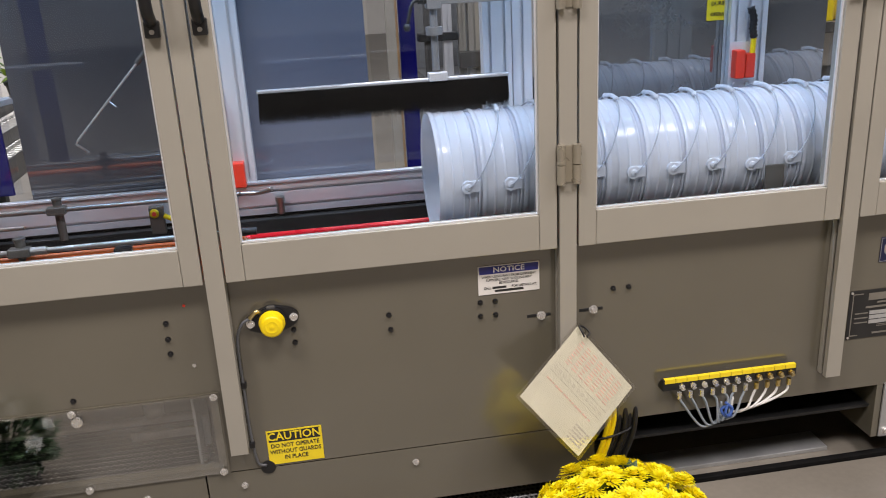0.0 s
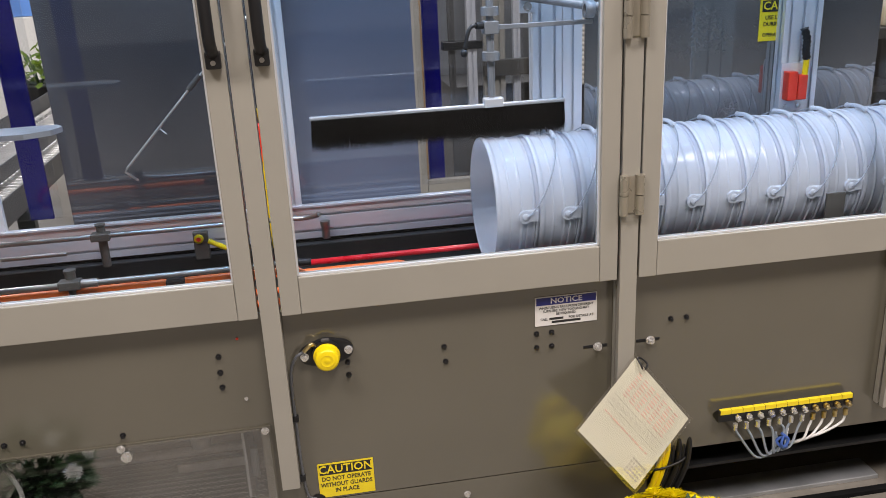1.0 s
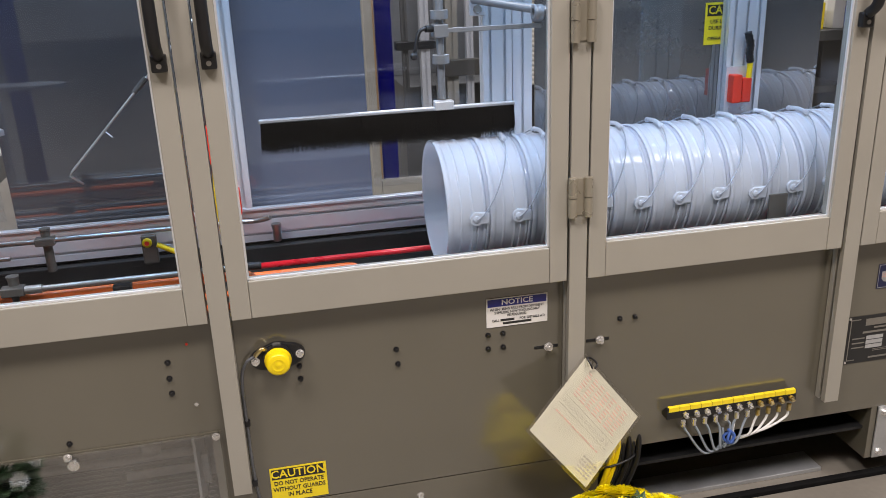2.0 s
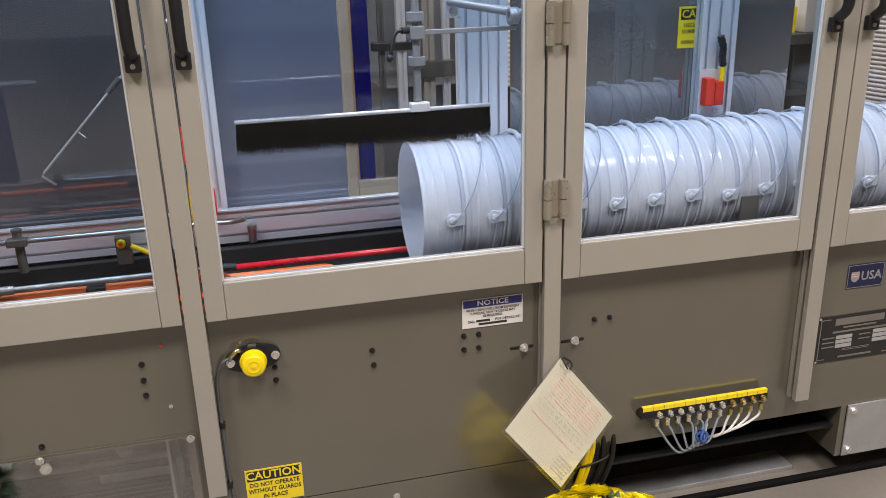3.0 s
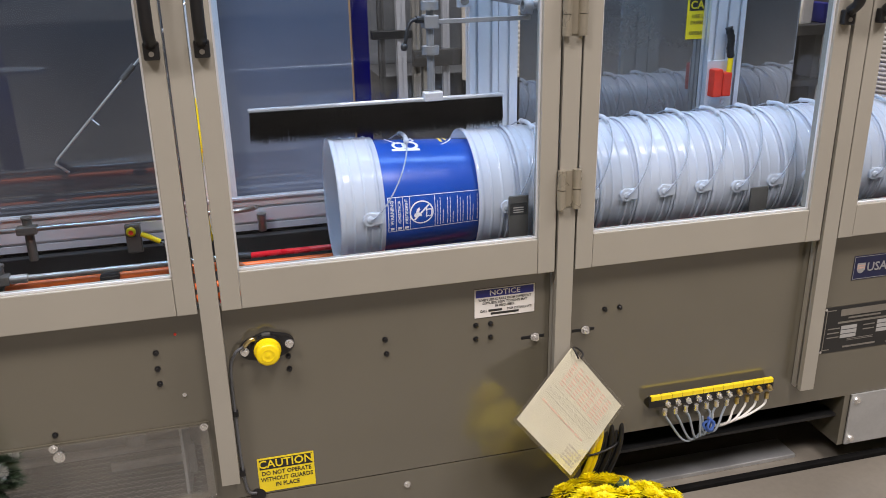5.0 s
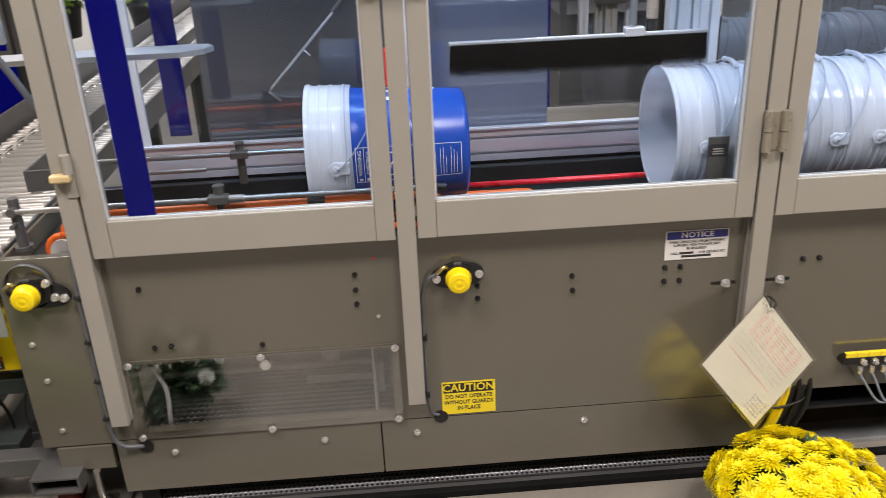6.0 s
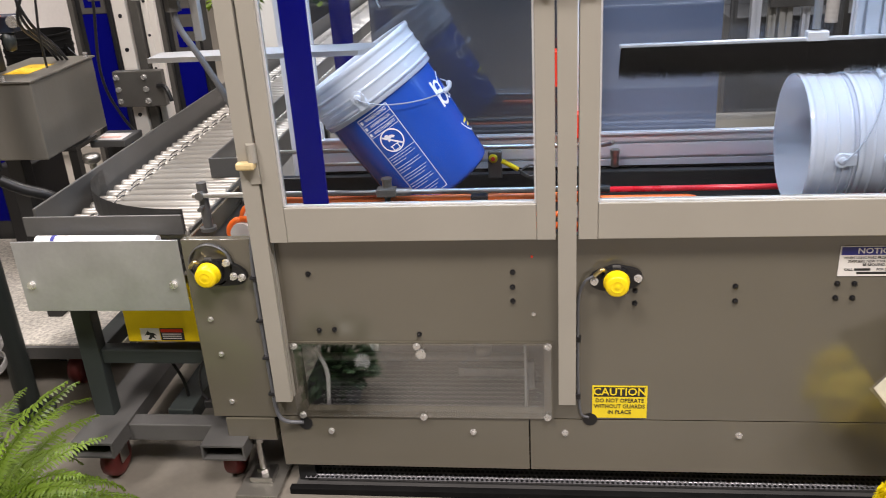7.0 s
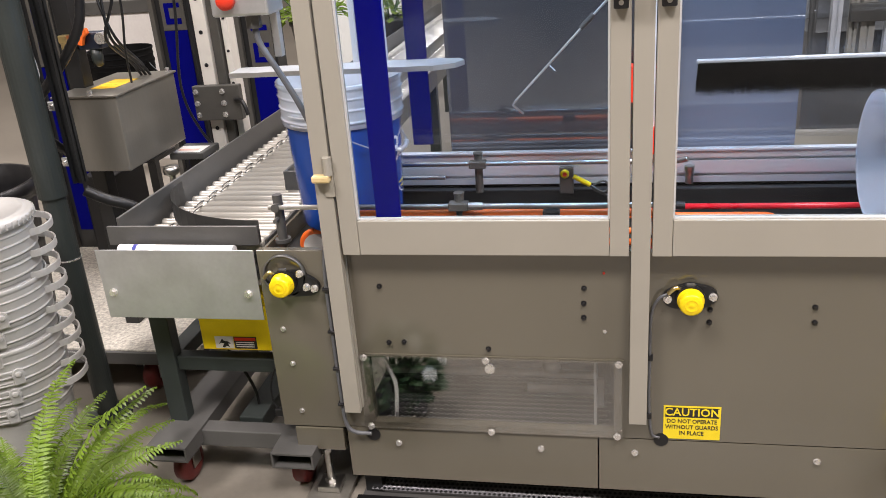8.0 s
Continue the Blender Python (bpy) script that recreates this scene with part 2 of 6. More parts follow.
def lathe(bm, profile, seg=48, m=Matrix()):
    """Turns the (radius, height) profile round z."""
    rings = []
    for r, z in profile:
        if r < 1e-6:
            rings.append([bm.verts.new(m @ Vector((0, 0, z)))])
        else:
            rings.append([bm.verts.new(m @ Vector((r * math.cos(2 * math.pi * k / seg), r * math.sin(2 * math.pi * k / seg), z))) for k in range(seg)])
    for a, b in zip(rings, rings[1:]):
        for k in range(seg):
            q = [a[k % len(a)], a[(k + 1) % len(a)], b[(k + 1) % len(b)], b[k % len(b)]]
            q = list(dict.fromkeys(q))
            if len(q) > 2:
                bm.faces.new(q).smooth = True
    return bm


def prism(bm, poly, z0, z1, m=Matrix()):
    lo = [bm.verts.new(m @ Vector((x, y, z0))) for x, y in poly]
    hi = [bm.verts.new(m @ Vector((x, y, z1))) for x, y in poly]
    bm.faces.new(lo[::-1])
    bm.faces.new(hi)
    for i in range(len(poly)):
        j = (i + 1) % len(poly)
        bm.faces.new((lo[i], lo[j], hi[j], hi[i]))
    bmesh.ops.recalc_face_normals(bm, faces=bm.faces)
    return bm


def slot_profile(w, d, pitch=0.038, mouth=0.008, deep=0.010):
    """Outline of a slotted aluminium extrusion, w by d, with T slots on all four faces."""
    pts = []
    corners = [((-w / 2, -d / 2), (1, 0), w), ((w / 2, -d / 2), (0, 1), d), ((w / 2, d / 2), (-1, 0), w), ((-w / 2, d / 2), (0, -1), d)]
    for (cx, cy), (ux, uy), length in corners:
        nx, ny = -uy, ux
        pts.append((cx, cy))
        count = max(1, round(length / pitch))
        for i in range(count):
            c = (i + 0.5) * length / count
            for s, e in ((c - mouth / 2, 0), (c - mouth / 2, 0.003), (c - mouth, 0.0035), (c - mouth, deep), (c + mouth, deep), (c + mouth, 0.0035), (c + mouth / 2, 0.003), (c + mouth / 2, 0)):
                e = min(e, min(w, d) * 0.3)
                pts.append((cx + ux * s + nx * e, cy + uy * s + ny * e))
    return pts


def finish(bm, name, material):
    me = bpy.data.meshes.new(name)
    bm.to_mesh(me)
    bm.free()
    for mat in material if isinstance(material, (list, tuple)) else (material,):
        me.materials.append(mat)
    return me


def part(name, bm, material, parent, label="", kind=""):
    ob = new(name, finish(bm, name, material))
    ob.parent = parent
    if label or kind:
        tagged(ob, label, kind=kind)
    return ob


def thing(name, label, category, at=(0, 0, 0), group="", rz=0):
    ob = new(name)
    ob.empty_display_size = 0.05
    ob.matrix_basis = pose(*at, 0, 0, rz)
    return tagged(ob, label, category, group)


def single(name, bm, material, label, category, group="", kind=""):
    return tagged(new(name, finish(bm, name, material)), label, category, group, kind)


def text_into(bm, body, size, m, depth=0.0004, align="CENTER", squeeze=1.0):
    """Adds raised lettering; it lies in the local xy plane of m."""
    cu = bpy.data.curves.new("lettering", "FONT")
    cu.body, cu.size, cu.align_x, cu.align_y, cu.extrude, cu.resolution_u, cu.offset = body, size, align, "CENTER", depth, 2, size * 0.014
    ob = new("lettering", cu)
    dg = bpy.context.evaluated_depsgraph_get()
    me = bpy.data.meshes.new_from_object(ob.evaluated_get(dg))
    me.transform(m @ Matrix.Diagonal((squeeze, 1, 1, 1)))
    bm.from_mesh(me)
    bpy.data.meshes.remove(me)
    bpy.data.objects.remove(ob)
    bpy.data.curves.remove(cu)
    return bm


FRONT = pose(0, 0, 0, 90)  # local xy plane turned upright, facing the aisle


def facing(x, y, z, rz=0.0):
    return Matrix.Translation((x, y, z)) @ FRONT @ pose(0, 0, 0, 0, 0, rz)


def hex_bolt(bm, x, y, z, r=0.007, h=0.006):
    """Bolt head with washer on a wall that faces the aisle."""
    rod(bm, (x, y, z), (x, y - 0.0015, z), r * 1.25, 20)
    rod(bm, (x, y - 0.0015, z), (x, y - 0.0015 - h * 0.75, z), r * 0.95, 6)
    rod(bm, (x, y - 0.0015 - h * 0.75, z), (x, y - 0.0015 - h, z), r * 0.72, 6, r * 0.95)
    return bm


B = bmesh.new
# ---- hall ----
ground = box(B(), -30, 30, -20, 30, -0.2, 0.0)
single("floor", ground, M["concrete"], "polished grey-beige concrete hall floor with scuffs", "floor", kind="structure")
for nm, a in (("wall_north", (-30, 30, 14.0, 14.2, 0, 9)), ("wall_south", (-30, 30, -14.2, -14.0, 0, 9)), ("wall_west", (-16.2, -16.0, -14, 14, 0, 9)), ("wall_east", (16.0, 16.2, -14, 14, 0, 9))):
    single(nm, box(B(), *a), M["wall"], "plain warm grey wall closing the exhibition hall", "wall", kind="structure")
single("ceiling", box(B(), -16, 16, -14, 14, 9.0, 9.2), M["wall"], "plain high hall ceiling", "ceiling", kind="structure")

# ---- the pail denester: body ----
machine = thing("pail_denester", "taupe steel pail denesting machine with champagne-framed clear guard doors", "machine")

# lower front panel with the opening for the clear cover
OX0, OX1, OZ0, OZ1 = -0.690, -0.112, 0.244, 0.427
bm = B()
box(bm, -0.768, OX0, 0.0, 0.02, 0.226, 0.70)
box(bm, OX1, 2.30, 0.0, 0.02, 0.226, 0.70)
box(bm, OX0, OX1, 0.0, 0.02, OZ1, 0.70)
box(bm, OX0, OX1, 0.0, 0.02, 0.226, OZ0)
bmesh.ops.remove_doubles(bm, verts=bm.verts, dist=1e-5)
part("front_panel", bm, M["panel"], machine)
part("end_panel", box(B(), -0.934, -0.771, 0.0, 0.022, 0.219, 0.70, 0.002), M["panel"], machine)
part("end_skirt", box(B(), -0.905, -0.779, -0.002, 0.05, 0.151, 0.216, 0.002), M["panel"], machine)
part("end_plate", box(B(), -0.934, -0.926, 0.022, 0.40, 0.219, 0.69, 0.002), M["panel"], machine)
part("kick_panel", box(B(), -0.769, -0.149, 0.001, 0.016, 0.074, 0.223, 0.0015), M["panel"], machine)
part("kick_panel", box(B(), -0.146, 0.790, 0.001, 0.016, 0.074, 0.223, 0.0015), M["panel"], machine)
part("back_panel", box(B(), -0.768, 2.30, 0.44, 0.46, 0.10, 0.66), M["panel"], machine)
part("inner_floor", box(B(), -0.768, 2.30, 0.022, 0.438, 0.15, 0.158), M["blackmetal"], machine)
part("belt_bed", box(B(), -0.92, 2.30, 0.03, 0.43, 0.628, 0.648, 0.003), M["blackmetal"], machine)
part("side_skirt", box(B(), -0.92, 2.30, 0.405, 0.43, 0.65, 0.705, 0.002), M["blackmetal"], machine)

# panel holes with black screws, loose bolts in slots
HOLES = [(-0.178, 0.613), (-0.179, 0.576), (-0.179, 0.541), (0.303, 0.575), (0.305, 0.539), (0.090, 0.566), (0.090, 0.535), (-0.644, 0.612), (-0.635, 0.466), (-0.598, 0.468), (0.513, 0.580), (0.548, 0.580), (0.513, 0.546), (0.548, 0.546), (0.83, 0.579), (0.868, 0.579), (-0.398, 0.455)]
for hx, hz in HOLES:
    bm = rod(B(), (hx, -0.0012, hz), (hx, 0.003, hz), 0.0064, 16)
    rod(bm, (hx + 0.0008, -0.0075, hz - 0.0008), (hx, -0.001, hz), 0.0040, 12)
    part("set_screw", bm, M["black"], machine)
for hx, hz in ((-0.135, 0.65),):
    part("pilot_lamp", rod(B(), (hx, -0.002, hz), (hx, 0.003, hz), 0.003, 10), M["red"], machine, "tiny red indicator lamp")
for hx, hz in ((-0.133, 0.507),):
    part("stud", rod(B(), (hx, -0.002, hz), (hx, 0.003, hz), 0.0045, 10), M["bolt"], machine)
for hx in (0.656, 0.782):
    part("adjusting_slot", box(B(), hx - 0.034, hx + 0.024, -0.001, 0.004, 0.5275, 0.5365, 0.002), M["black"], machine)
    part("slot_bolt", rod(hex_bolt(B(), hx, -0.001, 0.532, 0.0085, 0.008), (hx, -0.009, 0.532), (hx, -0.017, 0.532), 0.0042, 14), M["bolt"], machine)
for hx, hz in ((-0.637, 0.181), (-0.284, 0.184), (-0.063, 0.185), (0.341, 0.185)):
    part("kick_bolt", hex_bolt(B(), hx, 0.001, hz, 0.0065), M["bolt"], machine)
for hx, hz in ((-0.896, 0.495), (-0.885, 0.40), (-0.88, 0.265), (1.72, 0.44), (1.76, 0.36), (1.86, 0.55)):
    part("panel_bolt", hex_bolt(B(), hx, 0.0, hz, 0.0055, 0.004), M["bolt"], machine)

# clear cover over the drive opening
cover = B()
box(cover, -0.716, -0.690, -0.004, -0.0005, 0.226, 0.436)
box(cover, -0.112, -0.090, -0.004, -0.0005, 0.226, 0.436)
box(cover, -0.690, -0.112, -0.004, -0.0005, 0.427, 0.436)
box(cover, -0.690, -0.112, -0.004, -0.0005, 0.226, 0.244)
cov = part("inspection_cover", cover, M["panel"], machine, "clear inspection cover with bolted steel border")
pane = part("pane", box(B(), -0.716, -0.094, -0.009, -0.0045, 0.229, 0.434, 0.001), M["cover_clear"], cov)
pane.visible_shadow = False
for hx, hz in ((-0.699, 0.428), (-0.405, 0.428), (-0.102, 0.428), (-0.700, 0.234), (-0.401, 0.232), (-0.104, 0.235)):
    part("bolt", hex_bolt(B(), hx, -0.009, hz, 0.0072), M["bolt"], cov)
part("lock_washer", rod(B(), (-0.396, -0.009, 0.408), (-0.396, -0.014, 0.408), 0.012, 20), M["bolt"], cov)

# drive space behind the cover: sloped punched sheet, motor, cable
bm = B()
m_tray = Matrix.Translation((-0.39, 0.10, 0.262)) @ pose(0, 0, 0, 16)
NXH, NYH = 34, 11
for i in range(NXH):
    for j in range(NYH):
        cx, cy = (i - NXH / 2 + 0.5 * (j % 2)) * 0.0160, (j - NYH / 2) * 0.0140
        outer = [(cx - 0.008, cy, 0.0), (cx, cy - 0.007, 0.003), (cx + 0.008, cy, 0.0), (cx, cy + 0.007, -0.001)]
        inner = [(cx - 0.0056, cy, 0.0), (cx, cy - 0.0044, 0.0), (cx + 0.0056, cy, 0.0), (cx, cy + 0.0044, -0.002)]
        ov = [bm.verts.new(m_tray @ Vector(p)) for p in outer]
        iv = [bm.verts.new(m_tray @ Vector(p)) for p in inner]
        for k in range(4):
            bm.faces.new((ov[k], ov[(k + 1) % 4], iv[(k + 1) % 4], iv[k]))
part("punched_tray", bm, M["bright_mesh"], machine, "punched steel tray behind the clear cover", kind="stuff")
part("drive_backing", box(B(), -0.70, -0.09, 0.20, 0.206, 0.20, 0.60), M["drive_grey"], machine)
part("drive_divider", box(B(), -0.158, -0.152, 0.022, 0.20, 0.20, 0.60), M["galv"], machine)
part("drive_cable", sweep(B(), smooth_path([(-0.668, 0.03, 0.43), (-0.655, 0.03, 0.39), (-0.640, 0.035, 0.33), (-0.645, 0.04, 0.26), (-0.655, 0.06, 0.2)]), 0.0055), M["tube_clear"], machine, "grey cable behind the clear cover")
part("drive_gear", lathe(B(), [(0, 0), (0.022, 0), (0.024, 0.03), (0.012, 0.032), (0.012, 0.25), (0, 0.25)], 24, pose(-0.262, 0.12, 0.335)), M["steel"], machine)
part("drive_bracket", box(B(), -0.325, -0.152, 0.118, 0.124, 0.268, 0.290, 0.002), M["bright_bar"], machine)
part("drive_bracket", box(B(), -0.152, -0.135, 0.085, 0.10, 0.25, 0.33, 0.002), M["galv"], machine)
part("drive_shaft", rod(B(), (-0.69, 0.15, 0.305), (-0.16, 0.15, 0.305), 0.011, 18), M["steel"], machine)


# ---- guarding: posts, doors ----
def post_profile(w, d):
    h = [(-w / 2, -d / 2), (w / 2, -d / 2)]
    h += [(w / 2, -0.0045), (w / 2 - 0.004, -0.0045), (w / 2 - 0.004, -0.009), (w / 2 - 0.011, -0.009), (w / 2 - 0.011, 0.009), (w / 2 - 0.004, 0.009), (w / 2 - 0.004, 0.0045), (w / 2, 0.0045)]
    h += [(w / 2, d / 2), (-w / 2, d / 2)]
    h += [(-x, y) for x, y in ((w / 2, 0.0045), (w / 2 - 0.004, 0.0045), (w / 2 - 0.004, 0.009), (w / 2 - 0.011, 0.009), (w / 2 - 0.011, -0.009), (w / 2 - 0.004, -0.009), (w / 2 - 0.004, -0.0045), (w / 2, -0.0045))]
    return h


POSTS = (-0.733, -0.059, 0.7095, 1.394)
for px in POSTS:
    part("guard_post", prism(B(), post_profile(0.0385, 0.038), 0.291, 1.92, Matrix.Translation((px, -0.021, 0))), M["frame"], machine)
part("top_beam", box(B(), -0.76, 2.30, -0.04, -0.002, 1.925, 1.963, 0.002), M["frame"], machine)
# unseen roof, added only to keep hall light off the pails
part("roof_sheet", box(B(), -0.76, 2.30, -0.04, 0.56, 1.966, 1.972), M["panel"], machine)
part("top_beam", box(B(), -0.76, 2.30, 0.445, 0.483, 1.925, 1.963, 0.002), M["frame"], machine)


def guard_door(x0, x1, handle_x=None, label=""):
    """Framed clear door: stiles run to the floor of the door, the bottom rail butts between them."""
    zb, zt, s = 0.705, 1.915, 0.040
    door = part("guard_door", box(B(), x0 + s - 0.002, x1 - s + 0.002, -0.024, -0.019, 0.784, zt - 0.078), M["glass"], machine, label or "clear guard door in a champagne frame")
    door.visible_shadow = False
    for a, b in ((x0, x0 + s), (x1 - s, x1)):
        part("stile", box(B(), a, b, -0.038, -0.003, zb, zt, 0.0018), M["frame"], door)
    for a, b in ((zb + 0.0005, 0.786), (zt - 0.08, zt - 0.0005)):
        part("rail", box(B(), x0 + s + 0.0006, x1 - s - 0.0006, -0.0375, -0.003, a, b, 0.0018), M["frame"], door)
    for a, b in ((x0 + s, x0 + s + 0.004), (x1 - s - 0.004, x1 - s)):
        part("glazing_bead", box(B(), a, b, -0.030, -0.0245, 0.787, zt - 0.082), M["alu"], door)
    part("glazing_bead", box(B(), x0 + s + 0.004, x1 - s - 0.004, -0.030, -0.0245, 0.7865, 0.790), M["alu"], door)
    if handle_x is not None:
        hb = B()
        box(hb, handle_x - 0.014, handle_x + 0.014, -0.056, -0.0385, 1.213, 1.245, 0.003)
        box(hb, handle_x - 0.014, handle_x + 0.014, -0.056, -0.0385, 1.398, 1.43, 0.003)
        sweep(hb, smooth_path([(handle_x, -0.052, 1.242), (handle_x, -0.078, 1.266), (handle_x, -0.082, 1.32), (handle_x, -0.078, 1.38), (handle_x, -0.050, 1.411)], 6), 0.0115, 12)
        part("handle", hb, M["black"], door, "black plastic pull handle")
    return door


guard_door(-0.7085, -0.083, -0.103)
guard_door(-0.0355, 0.685, -0.0155)
guard_door(0.7345, 1.3675, 1.3475)
guard_door(1.4185, 2.05, 1.439)
for hx in (-0.103, -0.0155, 1.3475, 1.439):
    part("handle_screw", rod(B(), (hx, -0.0580, 1.2245), (hx, -0.0555, 1.2245), 0.0048, 14), M["steel"], machine)


def hinge(x, z):
    bm = B()
    for s in (-1, 1):
        for a, b in ((z + 0.001, z + 0.043), (z - 0.043, z - 0.001)):
            rod(bm, (x + s * 0.0175, -0.047, a), (x + s * 0.0175, -0.047, b), 0.0095, 18)
    box(bm, x - 0.018, x + 0.018, -0.043, -0.0405, z - 0.04, z + 0.04)
    part("hinge", bm, M["hinge_metal"], machine)


for hz in (0.897, 1.262):
    hinge(0.7095, hz)
bm = B()
rod(bm, (-0.717, -0.047, 0.935), (-0.717, -0.047, 0.895), 0.0095, 18)
box(bm, -0.729, -0.708, -0.043, -0.0385, 0.845, 0.935)
part("hinge", bm, M["frame"], machine)
part("door_catch", box(B(), -0.752, -0.712, -0.062, -0.04, 0.881, 0.897, 0.004), M["tan_plastic"], machine, "tan plastic door catch")

# right end, low galvanised box
bm = box(B(), 1.57, 2.25, -0.006, -0.001, 0.072, 0.228, 0.001)
lowbox = part("low_box", bm, M["galv"], machine, "galvanised cover box below the panel")
part("box_side", box(B(), 1.552, 1.57, 0.0, 0.30, 0.070, 0.226, 0.001), M["panel"], lowbox)
for hz in (0.21, 0.09):
    part("bolt", hex_bolt(B(), 1.587, -0.006, hz, 0.008), M["bolt"], lowbox)


# ---- bearings with yellow caps ----
def bearing(x, z, spin=0.0, side=0.0):
    bm = B()
    outline = []
    for k in range(40):
        a = 2 * math.pi * k / 40
        r = 0.034 + 0.024 * abs(math.cos(a)) ** 5
        outline.append((r * math.cos(a), r * 0.95 * math.sin(a)))
    prism(bm, outline, 0.0, 0.012, facing(x + side, -0.001, z - side * 0.2, spin))
    rod(bm, (x, -0.012, z), (x, -0.026, z), 0.031, 28)
    b = part("flange_bearing", bm, M["black"], machine, "black cast flange bearing")
    part("cap", lathe(B(), [(0.0, 0.0276), (0.0045, 0.0276), (0.0052, 0.0272), (0.0125, 0.0271), (0.0132, 0.0275), (0.0140, 0.0270), (0.0195, 0.0268), (0.0228, 0.0258), (0.0250, 0.0225), (0.0262, 0.014), (0.0270, 0.004), (0.0285, 0.003), (0.0285, 0.0), (0, 0)], 36, facing(x, -0.026, z)), M["yellow"], b, "domed yellow bearing cap")
    for s in (-1, 1):
        dx, dz = 0.047 * s * math.cos(radians(spin)) + side, 0.047 * s * math.sin(radians(spin)) - side * 0.2
        if side and s < 0:
            dx, dz = 0.040, 0.022
        part("bolt", hex_bolt(B(), x + dx, -0.013, z + dz, 0.0074, 0.009), M["bolt"], b)
    if side:
        part("bolt", hex_bolt(B(), x + 0.053, -0.013, z - 0.012, 0.0074, 0.009), M["bolt"], b)
    part("keeper", box(B(), x - 0.009, x + 0.009, -0.020, -0.0125, z + 0.026, z + 0.036, 0.002), M["rail_grey"], b)
    nip = sweep(B(), smooth_path([(x - 0.022, -0.016, z + 0.020), (x - 0.030, -0.022, z + 0.028), (x - 0.040, -0.022, z + 0.020), (x - 0.046, -0.018, z + 0.012)], 4), 0.0048, 10)
    part("grease_fitting", nip, M["brass"], b)
    return b


bearing(0.047, 0.599, 4)
bearing(-0.868, 0.626, -12, 0.026)
part("bearing_ring", lathe(B(), [(0.048, 0.0), (0.052, 0.0), (0.052, 0.014), (0.048, 0.014), (0.048, 0.0)], 40, facing(-0.868, 0.001, 0.640)), M["rail_grey"], machine)
part("grease_line", sweep(B(), smooth_path([(0.001, -0.018, 0.611), (-0.020, -0.016, 0.595), (-0.033, -0.010, 0.55), (-0.034, -0.006, 0.42), (-0.033, -0.005, 0.32), (-0.026, -0.004, 0.245), (-0.008, -0.002, 0.232)]), 0.0034), M["conduit"], machine, "thin blue-grey grease line beside the post")
part("grommet", rod(B(), (-0.004, -0.002, 0.226), (-0.004, 0.004, 0.226), 0.017, 20), M["black"], machine)
for cz in (0.44, 0.287):
    part("cable_clip", box(B(), -0.039, -0.027, -0.012, 0.0, cz, cz + 0.014, 0.002), M["black"], machine)
part("conduit", sweep(B(), smooth_path([(-0.757, 0.006, 0.74), (-0.762, -0.014, 0.69), (-0.765, -0.020, 0.62), (-0.765, -0.020, 0.5), (-0.764, -0.020, 0.33), (-0.760, -0.022, 0.25), (-0.742, -0.020, 0.222), (-0.704, -0.004, 0.208)]), 0.0052), M["conduit"], machine, "grey cable conduit clipped to the post")
part("grommet", rod(B(), (-0.700, -0.002, 0.203), (-0.700, 0.004, 0.203), 0.017, 20), M["black"], machine)
for cz in (0.61, 0.50, 0.40, 0.30):
    part("cable_clip", box(B(), -0.774, -0.7535, -0.030, -0.001, cz, cz + 0.007, 0.002), M["black"], machine)


# ---- signs on the panel ----
def sign_plate(name, x0, x1, z0, z1, y, material, label):
    return part(name, box(B(), x0, x1, y - 0.0008, y, z0, z1, 0.0002), material, machine, label)


def bars(bm, x0, x1, z0, z1, y, rows, fill=0.6, ragged=0.0, rng=random):
    """Plain bars for lettering too small to read."""
    step = (z1 - z0) / rows
    for i in range(rows):
        c = z1 - (i + 0.5) * step
        cut = rng.random() * ragged * (x1 - x0)
        box(bm, x0 + cut / 2, x1 - cut / 2, y - 0.0004, y, c - step * fill / 2, c + step * fill / 2)
    return bm


def lettering(parent, material, lines, label=""):
    bm = B()
    for body, size, x, z, y, sq in lines:
        text_into(bm, body, size, facing(x, y, z), 0.0003, squeeze=sq)
    return part("lettering", bm, material, parent, label)


caution = sign_plate("caution_sign", 0.0, 0.1265, 0.231, 0.320, -0.001, M["yellow_label"], "yellow and black caution sign, do not operate without guards")
part("sign_header", box(B(), 0.004, 0.1225, -0.0022, -0.0018, 0.290, 0.316), M["ink"], caution)
lettering(caution, M["yellow_label"], [("CAUTION", 0.0285, 0.0632, 0.303, -0.0026, 0.95)])
lettering(caution, M["ink"], [("DO NOT OPERATE", 0.0152, 0.0632, 0.279, -0.0022, 0.86), ("WITHOUT GUARDS", 0.0152, 0.0632, 0.263, -0.0022, 0.86), ("IN PLACE", 0.0152, 0.0632, 0.247, -0.0022, 0.86)])
notice = sign_plate("notice_sign", 0.510, 0.653, 0.598, 0.668, -0.001, M["white_label"], "white and blue notice sign about pails from different suppliers")
part("sign_header", box(B(), 0.513, 0.650, -0.0022, -0.0018, 0.6475, 0.6655), M["navy"], notice)
lettering(notice, M["white_ink"], [("NOTICE", 0.0175, 0.5815, 0.6565, -0.0026, 1.15)])
lettering(notice, M["ink"], [("WHEN USING PAILS FROM DIFFERENT", 0.0082, 0.5815, 0.6405, -0.0022, 0.90), ("SUPPLIERS, NEW TOOLING MAY", 0.0082, 0.5815, 0.6325, -0.0022, 0.90), ("BE REQUIRED.", 0.0082, 0.5815, 0.6245, -0.0022, 0.90), ("CALL", 0.0082, 0.531, 0.6135, -0.0022, 0.9), ("FOR DETAILS AT:", 0.0082, 0.617, 0.6135, -0.0022, 0.95)])
